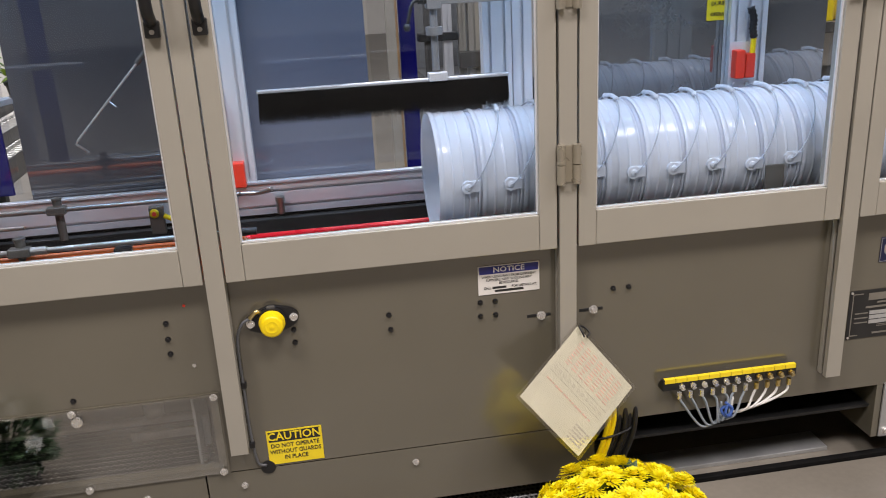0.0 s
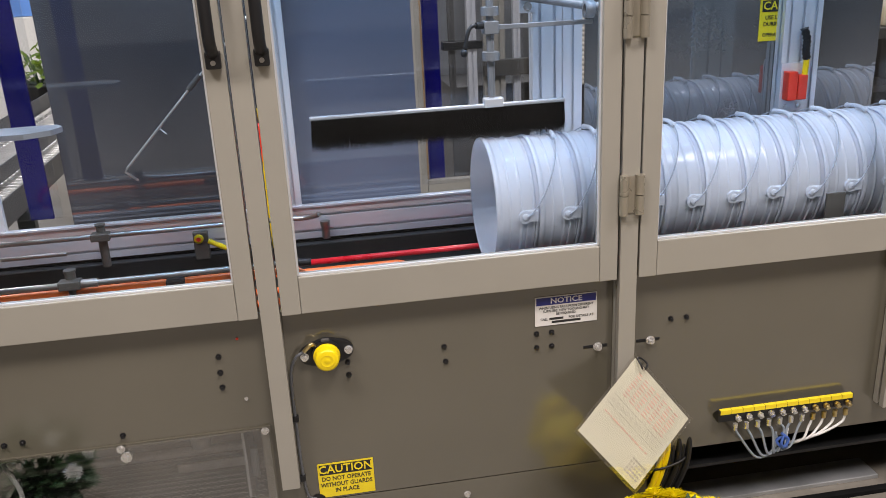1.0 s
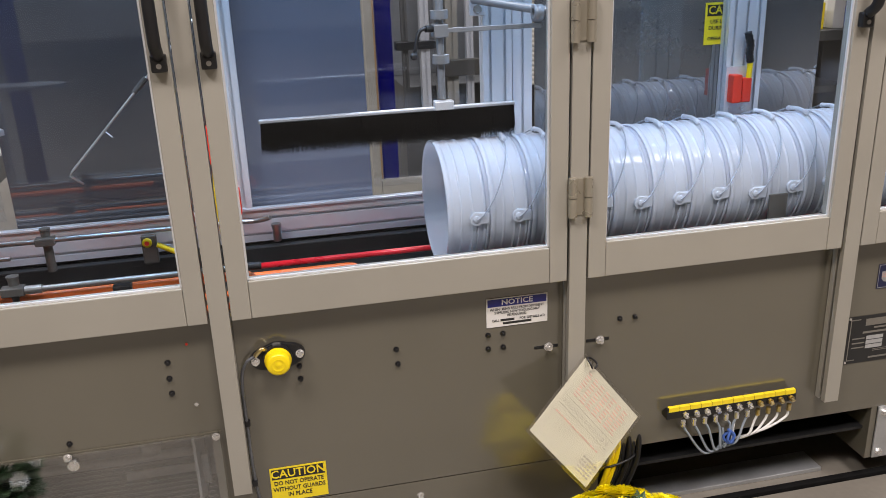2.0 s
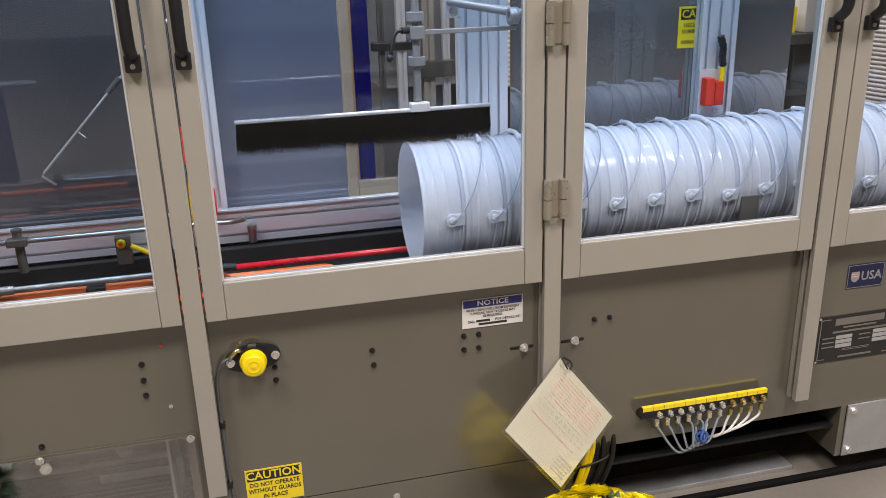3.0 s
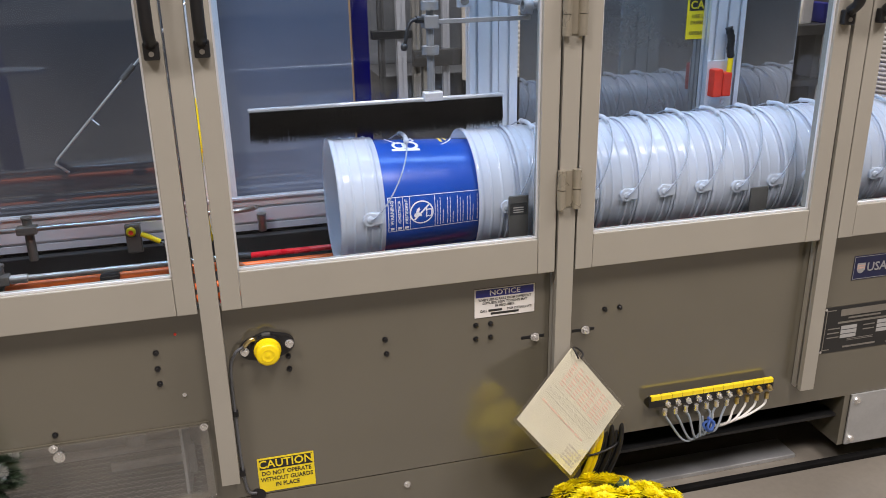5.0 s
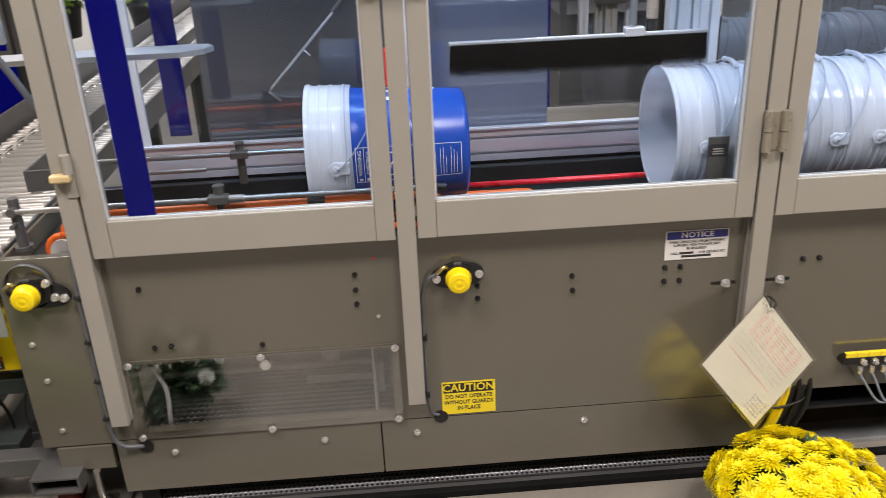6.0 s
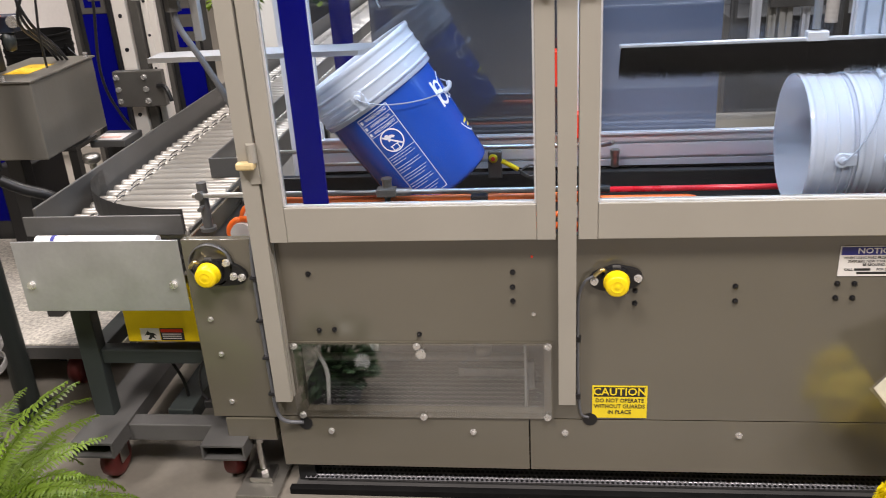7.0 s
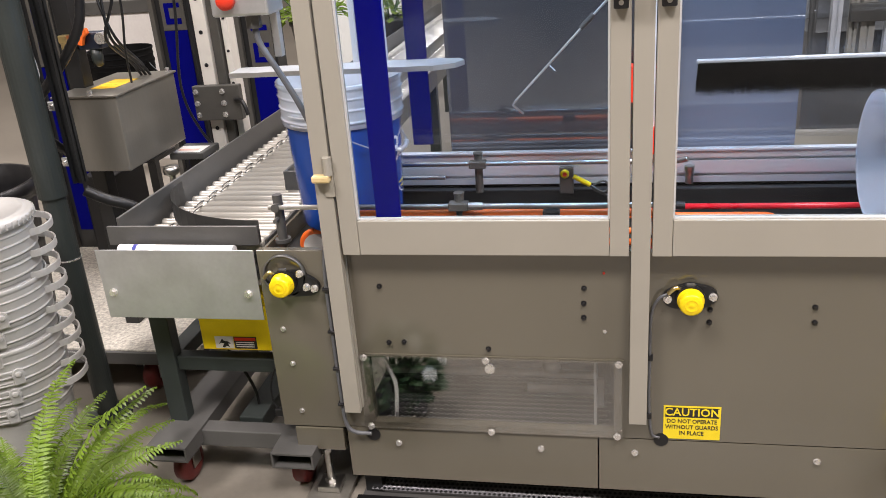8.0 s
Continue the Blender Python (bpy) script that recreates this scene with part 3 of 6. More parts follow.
part("hidden_words", bars(bars(B(), 0.5425, 0.575, 0.6105, 0.6165, -0.0018, 1, 0.9), 0.548, 0.615, 0.6025, 0.6085, -0.0018, 1, 0.9), M["ink"], notice)
M["field_grey"] = surface("satin_plate_field", (0.42, 0.42, 0.41), 0.4, 0.2, 0.05, 30, 300, 0.0)
M["dim_navy"] = surface("faded_navy_plate", (0.022, 0.026, 0.075), 0.35, 0.3, 0.1, 30, 300, 0.0)
plate = sign_plate("name_plate", 1.444, 1.684, 0.368, 0.499, -0.001, M["ink"], "black and silver machine name plate")
bm = B()
for a in ((1.452, 1.480, 0.488, 0.4905), (1.648, 1.676, 0.488, 0.4905), (1.452, 1.4545, 0.376, 0.488), (1.6735, 1.676, 0.376, 0.488), (1.4545, 1.475, 0.376, 0.3785), (1.648, 1.6735, 0.376, 0.3785)):
    box(bm, a[0], a[1], -0.0022, -0.0018, a[2], a[3])
bars(bm, 1.495, 1.640, 0.470, 0.490, -0.0018, 1, 0.95)
bars(bm, 1.520, 1.618, 0.459, 0.468, -0.0018, 1, 0.5)
bars(bm, 1.490, 1.650, 0.447, 0.457, -0.0018, 1, 0.55)
bars(bm, 1.462, 1.498, 0.405, 0.443, -0.0018, 3, 0.25)
bars(bm, 1.570, 1.605, 0.418, 0.443, -0.0018, 2, 0.25)
bars(bm, 1.525, 1.605, 0.396, 0.404, -0.0018, 2, 0.4)
bars(bm, 1.515, 1.615, 0.376, 0.384, -0.0018, 1, 0.6)
part("plate_mark", bm, M["steel"], plate)
for i in range(3):
    part("blank_field", box(B(), 1.502, 1.550, -0.0024, -0.0018, 0.4065 + 0.0125 * i, 0.4165 + 0.0125 * i), M["field_grey"], plate)
    part("blank_field", box(B(), 1.612, 1.660, -0.0024, -0.0018, 0.4105 + 0.0125 * i, 0.4205 + 0.0125 * i), M["field_grey"], plate)
for hx, hz in ((1.449, 0.494), (1.679, 0.494), (1.449, 0.373), (1.679, 0.373)):
    part("rivet", rod(B(), (hx, -0.0035, hz), (hx, -0.001, hz), 0.0035, 12), M["bolt"], plate)
usa = sign_plate("origin_plate", 1.510, 1.617, 0.569, 0.634, -0.001, M["dim_navy"], "small blue made-in plate with silver rim")
bm = B()
for a in ((1.5115, 1.6155, 0.571, 0.5722), (1.5115, 1.6155, 0.6308, 0.632), (1.5115, 1.5127, 0.5722, 0.6308), (1.6143, 1.6155, 0.5722, 0.6308)):
    box(bm, a[0], a[1], -0.0022, -0.0018, a[2], a[3])
prism(bm, [(1.521, 0.614), (1.521, 0.596), (1.527, 0.588), (1.533, 0.586), (1.539, 0.588), (1.545, 0.596), (1.545, 0.614)], 0, 0.0004, Matrix.Translation((0, -0.0018, 0)) @ FRONT)
part("plate_rim", bm, M["galv"], usa)
part("stripe", bars(B(), 1.522, 1.544, 0.598, 0.610, -0.0023, 2, 0.4), M["red_ink"], usa)
lettering(usa, M["galv"], [("USA", 0.033, 1.580, 0.600, -0.0022, 1.0)])

# ---- air manifold with tubes ----
MX0, MX1, MZ = 0.951, 1.300, 0.3235
mani = part("air_manifold", prism(B(), [(MZ - 0.019, -0.028), (MZ - 0.019, -0.001), (MZ - 0.008, -0.001), (MZ + 0.0105, -0.0195), (MZ + 0.0110, -0.0275), (MZ + 0.0100, -0.028)], MX0, MX1, Matrix(((0, 0, 1, 0), (0, 1, 0, 0), (1, 0, 0, 0), (0, 0, 0, 1)))), M["black"], machine, "black air manifold with yellow port labels")
NPORT = 12
for i in range(NPORT):
    px = MX0 + 0.018 + i * (MX1 - MX0 - 0.034) / (NPORT - 1)
    part("port_label", box(B(), px - 0.0136, px + 0.0136, -0.0292, -0.019, MZ + 0.0005, MZ + 0.0118), M["yellow_label"], mani)
    if i == 0:
        continue
    bm = rod(B(), (px, -0.030, MZ - 0.009), (px, -0.037, MZ - 0.009), 0.0075, 6)
    rod(bm, (px, -0.037, MZ - 0.009), (px, -0.043, MZ - 0.012), 0.0055, 12)
    rod(bm, (px - 0.009, -0.040, MZ - 0.020), (px - 0.009, -0.040, MZ - 0.036), 0.0058, 12)
    fitting = part("fitting", bm, M["brass"] if i > 7 else M["bolt"], mani)
    sx = px - 0.009
    clear = i > 7
    end = Vector((1.138, -0.025, 0.222)) if clear else Vector((1.105, -0.030, 0.215))
    low = 0.196 + 0.004 * i
    mid = Vector(((sx * 0.45 + end.x * 0.55), -0.038 - 0.0015 * i, low + (0.012 if clear else 0.0)))
    side = Vector((sx + (0.012 if sx < end.x else -0.010), -0.042, 0.268))
    part("air_tube", sweep(B(), smooth_path([(sx, -0.040, MZ - 0.034), side, mid, end, end + Vector((0.01, 0.02, 0.03))], 6), 0.0031, 8), M["tube_clear"] if clear else M["tube_grey"], mani)
part("cable_tie", sweep(B(), smooth_path([(1.108, -0.045, 0.262), (1.124, -0.05, 0.245), (1.112, -0.05, 0.225), (1.100, -0.04, 0.24), (1.118, -0.045, 0.252), (1.122, -0.048, 0.225), (1.106, -0.052, 0.236), (1.114, -0.046, 0.258)], 6), 0.0036), surface("blue_wrap", (0.05, 0.11, 0.36), 0.4), mani, "blue tape round the tubes")

# ---- inside the guarding ----
def slotted(name, w, d, a, b, axis, material, label="", parent=machine):
    """A slotted aluminium extrusion from height or station a to b."""
    bm = B()
    if axis[0] == "z":
        prism(bm, slot_profile(w, d), a, b, Matrix.Translation((axis[1], axis[2], 0)))
    else:
        prism(bm, slot_profile(w, d), a, b, Matrix.Translation((0, axis[1], axis[2])) @ pose(0, 0, 0, 0, 90, 0) @ pose(0, 0, 0, 0, 0, 90))
    return part(name, bm, material, parent, label)


slotted("back_rail", 0.038, 0.082, -0.74, 2.25, ("x", 0.457, 0.752), M["alu_h"], "slotted aluminium rail along the back")
bm = box(B(), -0.74, 2.25, 0.432, 0.452, 0.7945, 0.8005, 0.001)
part("rail_lip", bm, M["alu_h"], machine)
slotted("back_post", 0.076, 0.038, 0.80, 1.92, ("z", -0.017, 0.459), M["alu"])
slotted("back_post", 0.076, 0.038, 0.65, 1.92, ("z", -0.745, 0.465), M["alu"])
slotted("back_post", 0.076, 0.038, 0.80, 1.92, ("z", 0.672, 0.468), M["alu"])
slotted("back_post", 0.052, 0.038, 0.80, 1.92, ("z", 0.742, 0.480), M["alu"])
slotted("back_post", 0.107, 0.038, 0.80, 1.92, ("z", 1.371, 0.468), M["alu"])
slotted("back_post", 0.076, 0.038, 0.80, 1.92, ("z", 2.20, 0.468), M["alu"])
part("rail_bed", box(B(), -0.74, 2.25, 0.445, 0.475, 0.665, 0.708, 0.002), M["blackmetal"], machine)

# sheets and panes closing the back
part("back_sheet", box(B(), -0.5458, -0.03, 0.4885, 0.4945, 0.66, 1.90), M["dark_sheet"], machine, "dark polished sheet closing the back")
# slate-blue tone here is the front door's bluish reflection put into the colour
part("back_sheet", box(B(), -0.026, 0.3343, 0.4885, 0.4945, 0.66, 1.90), M["reflection_blue"], machine, "polished back sheet, its slate-blue tone standing in for door reflections")
part("back_sheet", box(B(), 0.785, 1.6251, 0.4890, 0.4950, 0.74, 1.90), M["brown_sheet"], machine, "brown-grey polished sheet closing the back")
for a, b in ((-0.72, -0.58), (0.346, 0.632), (1.672, 2.16)):
    bp = part("back_pane", box(B(), a, b, 0.53, 0.535, 0.80, 1.90), M["back_glass"], machine)
    bp.visible_shadow = False

# blue uprights
part("blue_upright", box(B(), -0.630, -0.574, -0.012, -0.004, 0.74, 1.92, 0.001), M["blue"], machine, "royal blue painted upright bar")
part("blue_upright", box(B(), -0.668, -0.612, 0.562, 0.572, 0.79, 1.92, 0.001), M["blue"], machine, "royal blue painted upright bar")

# guide rods, clamps and belts
def guide_rod(y, z, x0, x1, r=0.006):
    return part("guide_rod", rod(B(), (x0, y, z), (x1, y, z), r, 14), M["steel"], machine)


guide_rod(0.048, 0.789, -0.905, 0.0)
part("rod_tip", rod(B(), (0.0, 0.048, 0.789), (0.034, 0.048, 0.787), 0.0085, 14), M["black"], machine)
guide_rod(0.358, 0.793, -0.90, -0.02)
part("bent_rod_end", sweep(B(), smooth_path([(-0.02, 0.358, 0.793), (0.02, 0.352, 0.793), (0.05, 0.338, 0.800), (0.062, 0.33, 0.806)], 6), 0.006, 12), M["steel"], machine)
guide_rod(0.395, 0.745, -0.70, -0.55, 0.005)


def rod_clamp(x, y, z, base):
    bm = rod(B(), (x, y + 0.014, base), (x, y + 0.014, z + 0.024), 0.0105, 18)
    box(bm, x - 0.022, x + 0.022, y - 0.011, y + 0.016, z - 0.009, z + 0.009, 0.002)
    rod(bm, (x, y + 0.014, z + 0.024), (x, y + 0.014, z + 0.028), 0.0125, 18)
    return part("rod_clamp", bm, M["bracket"], machine)


rod_clamp(-0.455, 0.352, 0.793, 0.715)
rod_clamp(-0.455, 0.048, 0.789, 0.70)
bm = rod(B(), (-0.888, 0.064, 0.70), (-0.888, 0.064, 0.815), 0.0115, 20)
rod(bm, (-0.888, 0.040, 0.789), (-0.888, 0.072, 0.789), 0.010, 14)
rod(bm, (-0.888, 0.030, 0.760), (-0.888, 0.066, 0.760), 0.005, 10)
rod(bm, (-0.888, 0.064, 0.698), (-0.888, 0.064, 0.706), 0.019, 20)
part("guide_post", bm, M["rail_grey"], machine)
part("clamp_stub", rod(rod(B(), (0.075, 0.42, 0.715), (0.075, 0.42, 0.758), 0.0105, 18), (0.075, 0.42, 0.748), (0.075, 0.42, 0.760), 0.0125, 18), M["steel"], machine)
part("rod_block", box(B(), -0.268, -0.230, 0.044, 0.072, 0.756, 0.777, 0.003), M["black"], machine)
part("rod_collar", rod(B(), (-0.432, 0.048, 0.789), (-0.40, 0.048, 0.789), 0.009, 14), M["steel"], machine)


def belt(y, x0, x1, z, r, material, name):
    pts = [(x0, y, z)] + [(x0 + (x1 - x0) * k / 6, y, z) for k in range(1, 7)]
    pts += [(x1 + 0.035 * math.sin(a), y, z - 0.035 + 0.035 * math.cos(a)) for a in (math.pi * k / 8 for k in range(1, 9))]
    pts += [(x0, y, z - 0.07)]
    pts += [(x0 - 0.035 * math.sin(a), y, z - 0.035 - 0.035 * math.cos(a)) for a in (math.pi * k / 8 for k in range(1, 9))]
    return part(name, sweep(B(), pts, r, 12), material, machine)


for by in (0.150, 0.250):
    belt(by, -0.84, 0.235, 0.690, 0.0075, M["orange_belt"], "drive_belt")
    for px in (-0.84, 0.235):
        part("belt_pulley", rod(B(), (px, by - 0.012, 0.655), (px, by + 0.012, 0.655), 0.028, 28), M["white_label"], machine)
belt(0.062, -0.735, -0.01, 0.7675, 0.0082, M["orange_belt"], "drive_belt")
for px in (-0.735, -0.01):
    part("belt_pulley", rod(B(), (px, 0.055, 0.733), (px, 0.069, 0.733), 0.0285, 28), M["white_label"], machine)
    part("pulley_arm", box(B(), px - 0.008, px + 0.008, 0.070, 0.078, 0.646, 0.745, 0.002), M["bracket"], machine)
for by in (0.100, 0.300):
    belt(by, 0.0, 2.2, 0.6945, 0.0075, M["red_belt"], "drive_belt")
part("wear_strip", box(B(), 0.05, 0.44, 0.205, 0.245, 0.662, 0.676, 0.002), M["alu_h"], machine)

# photo sensor with yellow plug
sens = part("photo_sensor", box(B(), -0.250, -0.214, 0.385, 0.402, 0.700, 0.772, 0.003), M["bracket"], machine, "dark photo sensor on its bracket")
part("lens_ring", lathe(B(), [(0.0, 0.006), (0.006, 0.006), (0.0115, 0.005), (0.0115, 0), (0, 0)], 24, facing(-0.236, 0.385, 0.755)), M["yellow"], sens)
part("lens", rod(B(), (-0.236, 0.380, 0.755), (-0.236, 0.377, 0.755), 0.0055, 16), M["red"], sens)
part("plug", rod(B(), (-0.214, 0.384, 0.748), (-0.172, 0.384, 0.724), 0.0065, 14), M["yellow"], sens)
part("lead", sweep(B(), smooth_path([(-0.172, 0.384, 0.724), (-0.14, 0.385, 0.705), (-0.125, 0.385, 0.72), (-0.14, 0.385, 0.735), (-0.165, 0.386, 0.715), (-0.12, 0.39, 0.69)], 6), 0.003), M["rail_grey"], sens)


def interlock(x, z, y, tall=0.075):
    bk = part("interlock_switch", box(B(), x - 0.036, x + 0.036, y, y + 0.006, z - 0.07, z + 0.06, 0.001), M["alu"], machine, "red interlock switch on an aluminium plate")
    part("housing", box(B(), x - 0.030, x - 0.003, y - 0.030, y, z - 0.036, z + 0.040, 0.003), M["red"], bk)
    part("housing", box(B(), x + 0.001, x + 0.028, y - 0.026, y, z - 0.036, z + 0.030, 0.003), M["red"], bk)
    part("plug", rod(B(), (x + 0.020, y - 0.018, z - 0.010), (x + 0.024, y - 0.016, z + 0.075), 0.0075, 12), M["yellow"], bk)
    part("lead", sweep(B(), smooth_path([(x + 0.024, y - 0.016, z + 0.070), (x + 0.018, y - 0.018, z + 0.095), (x + 0.020, y - 0.016, z + 0.12), (x + 0.012, y - 0.012, z + 0.15)], 5), 0.0085, 10, 0.35), M["black"], bk)
    for bx in (-0.018, 0.018):
        part("screw", rod(B(), (x + bx, y - 0.004, z - 0.055), (x + bx, y, z - 0.055), 0.006, 12), M["bolt"], bk)
    return bk


interlock(1.352, 1.010, 0.442)
part("door_latch", box(B(), -0.036, -0.004, 0.405, 0.438, 0.795, 0.86, 0.003), M["red"], machine, "red interlock at the back post")
part("signal_cable", sweep(B(), smooth_path([(-0.055, 0.41, 0.70), (-0.060, 0.40, 0.85), (-0.052, 0.40, 0.98), (-0.056, 0.41, 1.06)]), 0.006, 10), M["yellow"], machine)
part("relay", box(B(), -0.085, -0.045, 0.40, 0.438, 0.93, 1.02, 0.003), M["red"], machine)

# strip lamp housings under the top beam
for a, b, ly in ((0.375, 1.725, 0.17), (-0.65, 0.15, 0.16)):
    part("lamp_housing", box(B(), a, b, ly - 0.03, ly + 0.03, 1.795, 1.83, 0.002), M["alu_h"], machine)

# brush over the pails
BX0, BX1, BY = 0.060, 0.640, 0.196
brush = part("strip_brush", box(B(), BX0, BX1, BY - 0.006, BY + 0.006, 1.058, 1.068, 0.003), M["alu_h"], machine, "aluminium strip brush with black bristles")
bm = B()
rng = random.Random(4)
for i in range(8000):
    x = BX0 + 0.004 + (BX1 - BX0 - 0.008) * rng.random()
    y = BY + rng.uniform(-0.008, 0.008)
    ln = 0.066 + rng.uniform(-0.010, 0.010) + (0.007 if rng.random() < 0.05 else 0)
    dx, dy, w = rng.uniform(-0.006, 0.006), rng.uniform(-0.006, 0.006), 0.0009
    a, b, c = (bm.verts.new(p) for p in ((x - w, y, 1.060), (x + w, y, 1.060), (x + dx, y + dy, 1.060 - ln)))
    bm.faces.new((a, b, c))
box(bm, BX0 + 0.003, BX1 - 0.003, BY - 0.002, BY + 0.002, 1.026, 1.060)
part("bristles", bm, M["bristle"], brush, "dense black bristles", "stuff")
part("clip", box(B(), 0.450, 0.494, BY - 0.012, BY + 0.012, 1.060, 1.080, 0.002), M["alu"], brush)
bm = rod(B(), (0.470, 0.200, 1.084), (0.470, 0.200, 1.55), 0.0085, 8)
part("brush_stem", bm, M["dull_alu"], machine)
for cz in (1.172, 1.268):
    part("stem_collar", rod(B(), (0.470, 0.200, cz - 0.009), (0.470, 0.200, cz + 0.009), 0.0195, 24), M["dull_alu"], machine)
part("stem_clamp", box(B(), 0.454, 0.486, 0.182, 0.218, 1.220, 1.248, 0.002), M["dull_alu"], machine)
part("clamp_arm", box(B(), 0.486, 0.700, 0.186, 0.194, 1.229, 1.239, 0.001), M["dull_alu"], machine)
lever = sweep(B(), smooth_path([(0.454, 0.192, 1.238), (0.430, 0.185, 1.240), (0.418, 0.182, 1.228), (0.408, 0.178, 1.190)], 5), 0.0042, 10)
rod(lever, (0.436, 0.186, 1.240), (0.452, 0.191, 1.239), 0.0075, 12)
lathe(lever, [(0, -0.009), (0.006, -0.007), (0.0085, 0), (0.006, 0.007), (0, 0.009)], 14, pose(0.406, 0.177, 1.184))
part("clamp_lever", lever, M["ink"], machine)
part("arm_ring", lathe(B(), [(0.011, -0.010), (0.019, -0.010), (0.019, 0.010), (0.011, 0.010), (0.011, -0.010)], 28, pose(0.692, 0.19, 1.260, 0, 90)), M["dull_alu"], machine)
part("arm_bar", rod(B(), (0.61, 0.44, 1.280), (0.76, 0.12, 1.256), 0.0105, 18), M["dull_alu"], machine)
part("arm_plate", box(B(), 0.600, 0.640, 0.442, 0.449, 1.240, 1.332, 0.002), M["alu"], machine)
for bz in (1.256, 1.316):
    part("plate_bolt", hex_bolt(B(), 0.620, 0.442, bz, 0.009, 0.007), M["bolt"], machine)

# bent trip wire and hold-down blade at the outlet
PIVOT = Vector((0.0, 0.20, 1.335))
trip_wire = part("trip_wire", sweep(B(), [Vector(p) - PIVOT for p in ((-0.317, 0.20, 0.958), (-0.341, 0.20, 0.979), (-0.335, 0.20, 0.988), (-0.180, 0.20, 1.150), (-0.10, 0.20, 1.232), (0.0, 0.20, 1.335))], 0.0028, 8), M["galv"], machine, "thin bent steel trip wire")
trip_wire.matrix_basis = Matrix.Translation(PIVOT)
part("wire_sleeve", rod(B(), Vector((-0.186, 0.20, 1.144)) - PIVOT, Vector((-0.158, 0.20, 1.173)) - PIVOT, 0.006, 12), M["rail_grey"], trip_wire)
part("wire_barb", rod(B(), Vector((-0.258, 0.20, 1.069)) - PIVOT, Vector((-0.243, 0.196, 1.055)) - PIVOT, 0.0014, 6), M["galv"], trip_wire)
bm = B()
prism(bm, [(-0.975, 0.10), (-0.50, 0.10), (-0.455, 0.125), (-0.440, 0.16), (-0.455, 0.185), (-0.50, 0.19), (-0.975, 0.17)], 1.083, 1.094)
part("hold_down_blade", bm, M["galv"], machine, "flat grey hold-down blade over the outlet")
part("blade_leg", box(B(), -0.712, -0.690, 0.44, 0.455, 0.80, 1.30, 0.001), M["alu"], machine)

# stripping plates that rise between the pails
PLATES = []
for x0, x1, top, lx0, lx1, lz in ((0.466, 0.580, 0.886, 0.502, 0.548, 0.856), (0.600, 0.646, 0.868, 0.602, 0.642, 0.836)):
    bm = box(B(), x0, x1, 0.030, 0.036, top - 0.20, top, 0.0015)
    box(bm, x1 - 0.032, x1 - 0.010, 0.022, 0.030, top - 0.155, top - 0.125, 0.002)
    pl = part("stripper_plate", bm, M["bracket"], machine, "dark steel stripping plate with a small black tag")
    part("tag", box(B(), lx0, lx1, 0.0290, 0.030, lz - 0.012, lz + 0.016), M["ink"], pl)
    part("tag_words", bars(B(), lx0 + 0.008, lx1 - 0.008, lz - 0.008, lz + 0.008, 0.0288, 3, 0.45), M["grey_ink"], pl)
    PLATES.append(pl)
part("stop_plate", box(B(), 1.211, 1.258, 0.030, 0.036, 0.68, 0.832, 0.0015), M["bracket"], machine)

# caution sign on the sheet at the back, its far half behind the post
bsign = part("back_caution_sign", box(B(), 1.2669, 1.3545, 0.4868, 0.4883, 1.126, 1.237), M["yellow_label"], machine, "yellow caution sign partly behind a post")
part("sign_header", box(B(), 1.2727, 1.3506, 0.4858, 0.4866, 1.2019, 1.2311), M["ink"], bsign)
lettering(bsign, M["yellow_label"], [("CAU", 0.030, 1.3058, 1.2165, 0.4854, 1.0)])
lettering(bsign, M["ink"], [("USE LO", 0.0145, 1.3058, 1.1864, 0.4862, 1.0), ("DURING", 0.0145, 1.3058, 1.1698, 0.4862, 1.0), ("OPERATO", 0.0135, 1.3058, 1.1416, 0.4862, 0.95)])


# ---- pails ----
H = 0.356
OUT_BODY = [(0.0, 0.0), (0.108, 0.0), (0.110, 0.003), (0.116, 0.003), (0.1225, 0.008), (0.1238, 0.014), (0.1378, 0.270)]
OUT_RIM = [(0.1374, 0.2560), (0.1420, 0.2560), (0.1428, 0.2575), (0.1430, 0.2660), (0.1434, 0.2672)]
for r0, c in ((0.1434, 0.2715), (0.1440, 0.2995), (0.1443, 0.3245)):
    OUT_RIM += [(r0, c - 0.0045), (r0 + 0.0003, c - 0.0030), (r0 + 0.0020, c - 0.0016), (r0 + 0.0025, c), (r0 + 0.0020, c + 0.0016), (r0 + 0.0003, c + 0.0030), (r0, c + 0.0045), (r0 + 0.0001, c + 0.0060)]
OUT_RIM += [(0.1446, 0.3400), (0.1446, 0.3425), (0.1470, 0.3450), (0.1484, 0.3485), (0.1480, 0.3535), (0.1470, 0.3560), (0.1446, 0.3560), (0.1436, 0.3510), (0.1428, 0.3360), (0.1358, 0.2700), (0.1216, 0.0120), (0.0, 0.0100)]


def wrapped(bm, r_of_z, lift=0.0004):
    """Bends a flat print, local x across and y up, round the pail's front."""
    for v in bm.verts:
        a, z = v.co.x / 0.136, v.co.y
        r = r_of_z(z) + lift + max(0.0, v.co.z)
        v.co = Vector((r * math.sin(a), -r * math.cos(a), z))
    return bm


def body_r(z):
    return 0.1238 + (z - 0.014) * (0.0140 / 0.256)


def flat_bar(bm, x0, x1, y0, y1):
    n = max(1, int((x1 - x0) / 0.012))
    lo = [bm.verts.new((x0 + (x1 - x0) * i / n, y0, 0)) for i in range(n + 1)]
    hi = [bm.verts.new((x0 + (x1 - x0) * i / n, y1, 0)) for i in range(n + 1)]
    for i in range(n):
        bm.faces.new((lo[i], lo[i + 1], hi[i + 1], hi[i]))


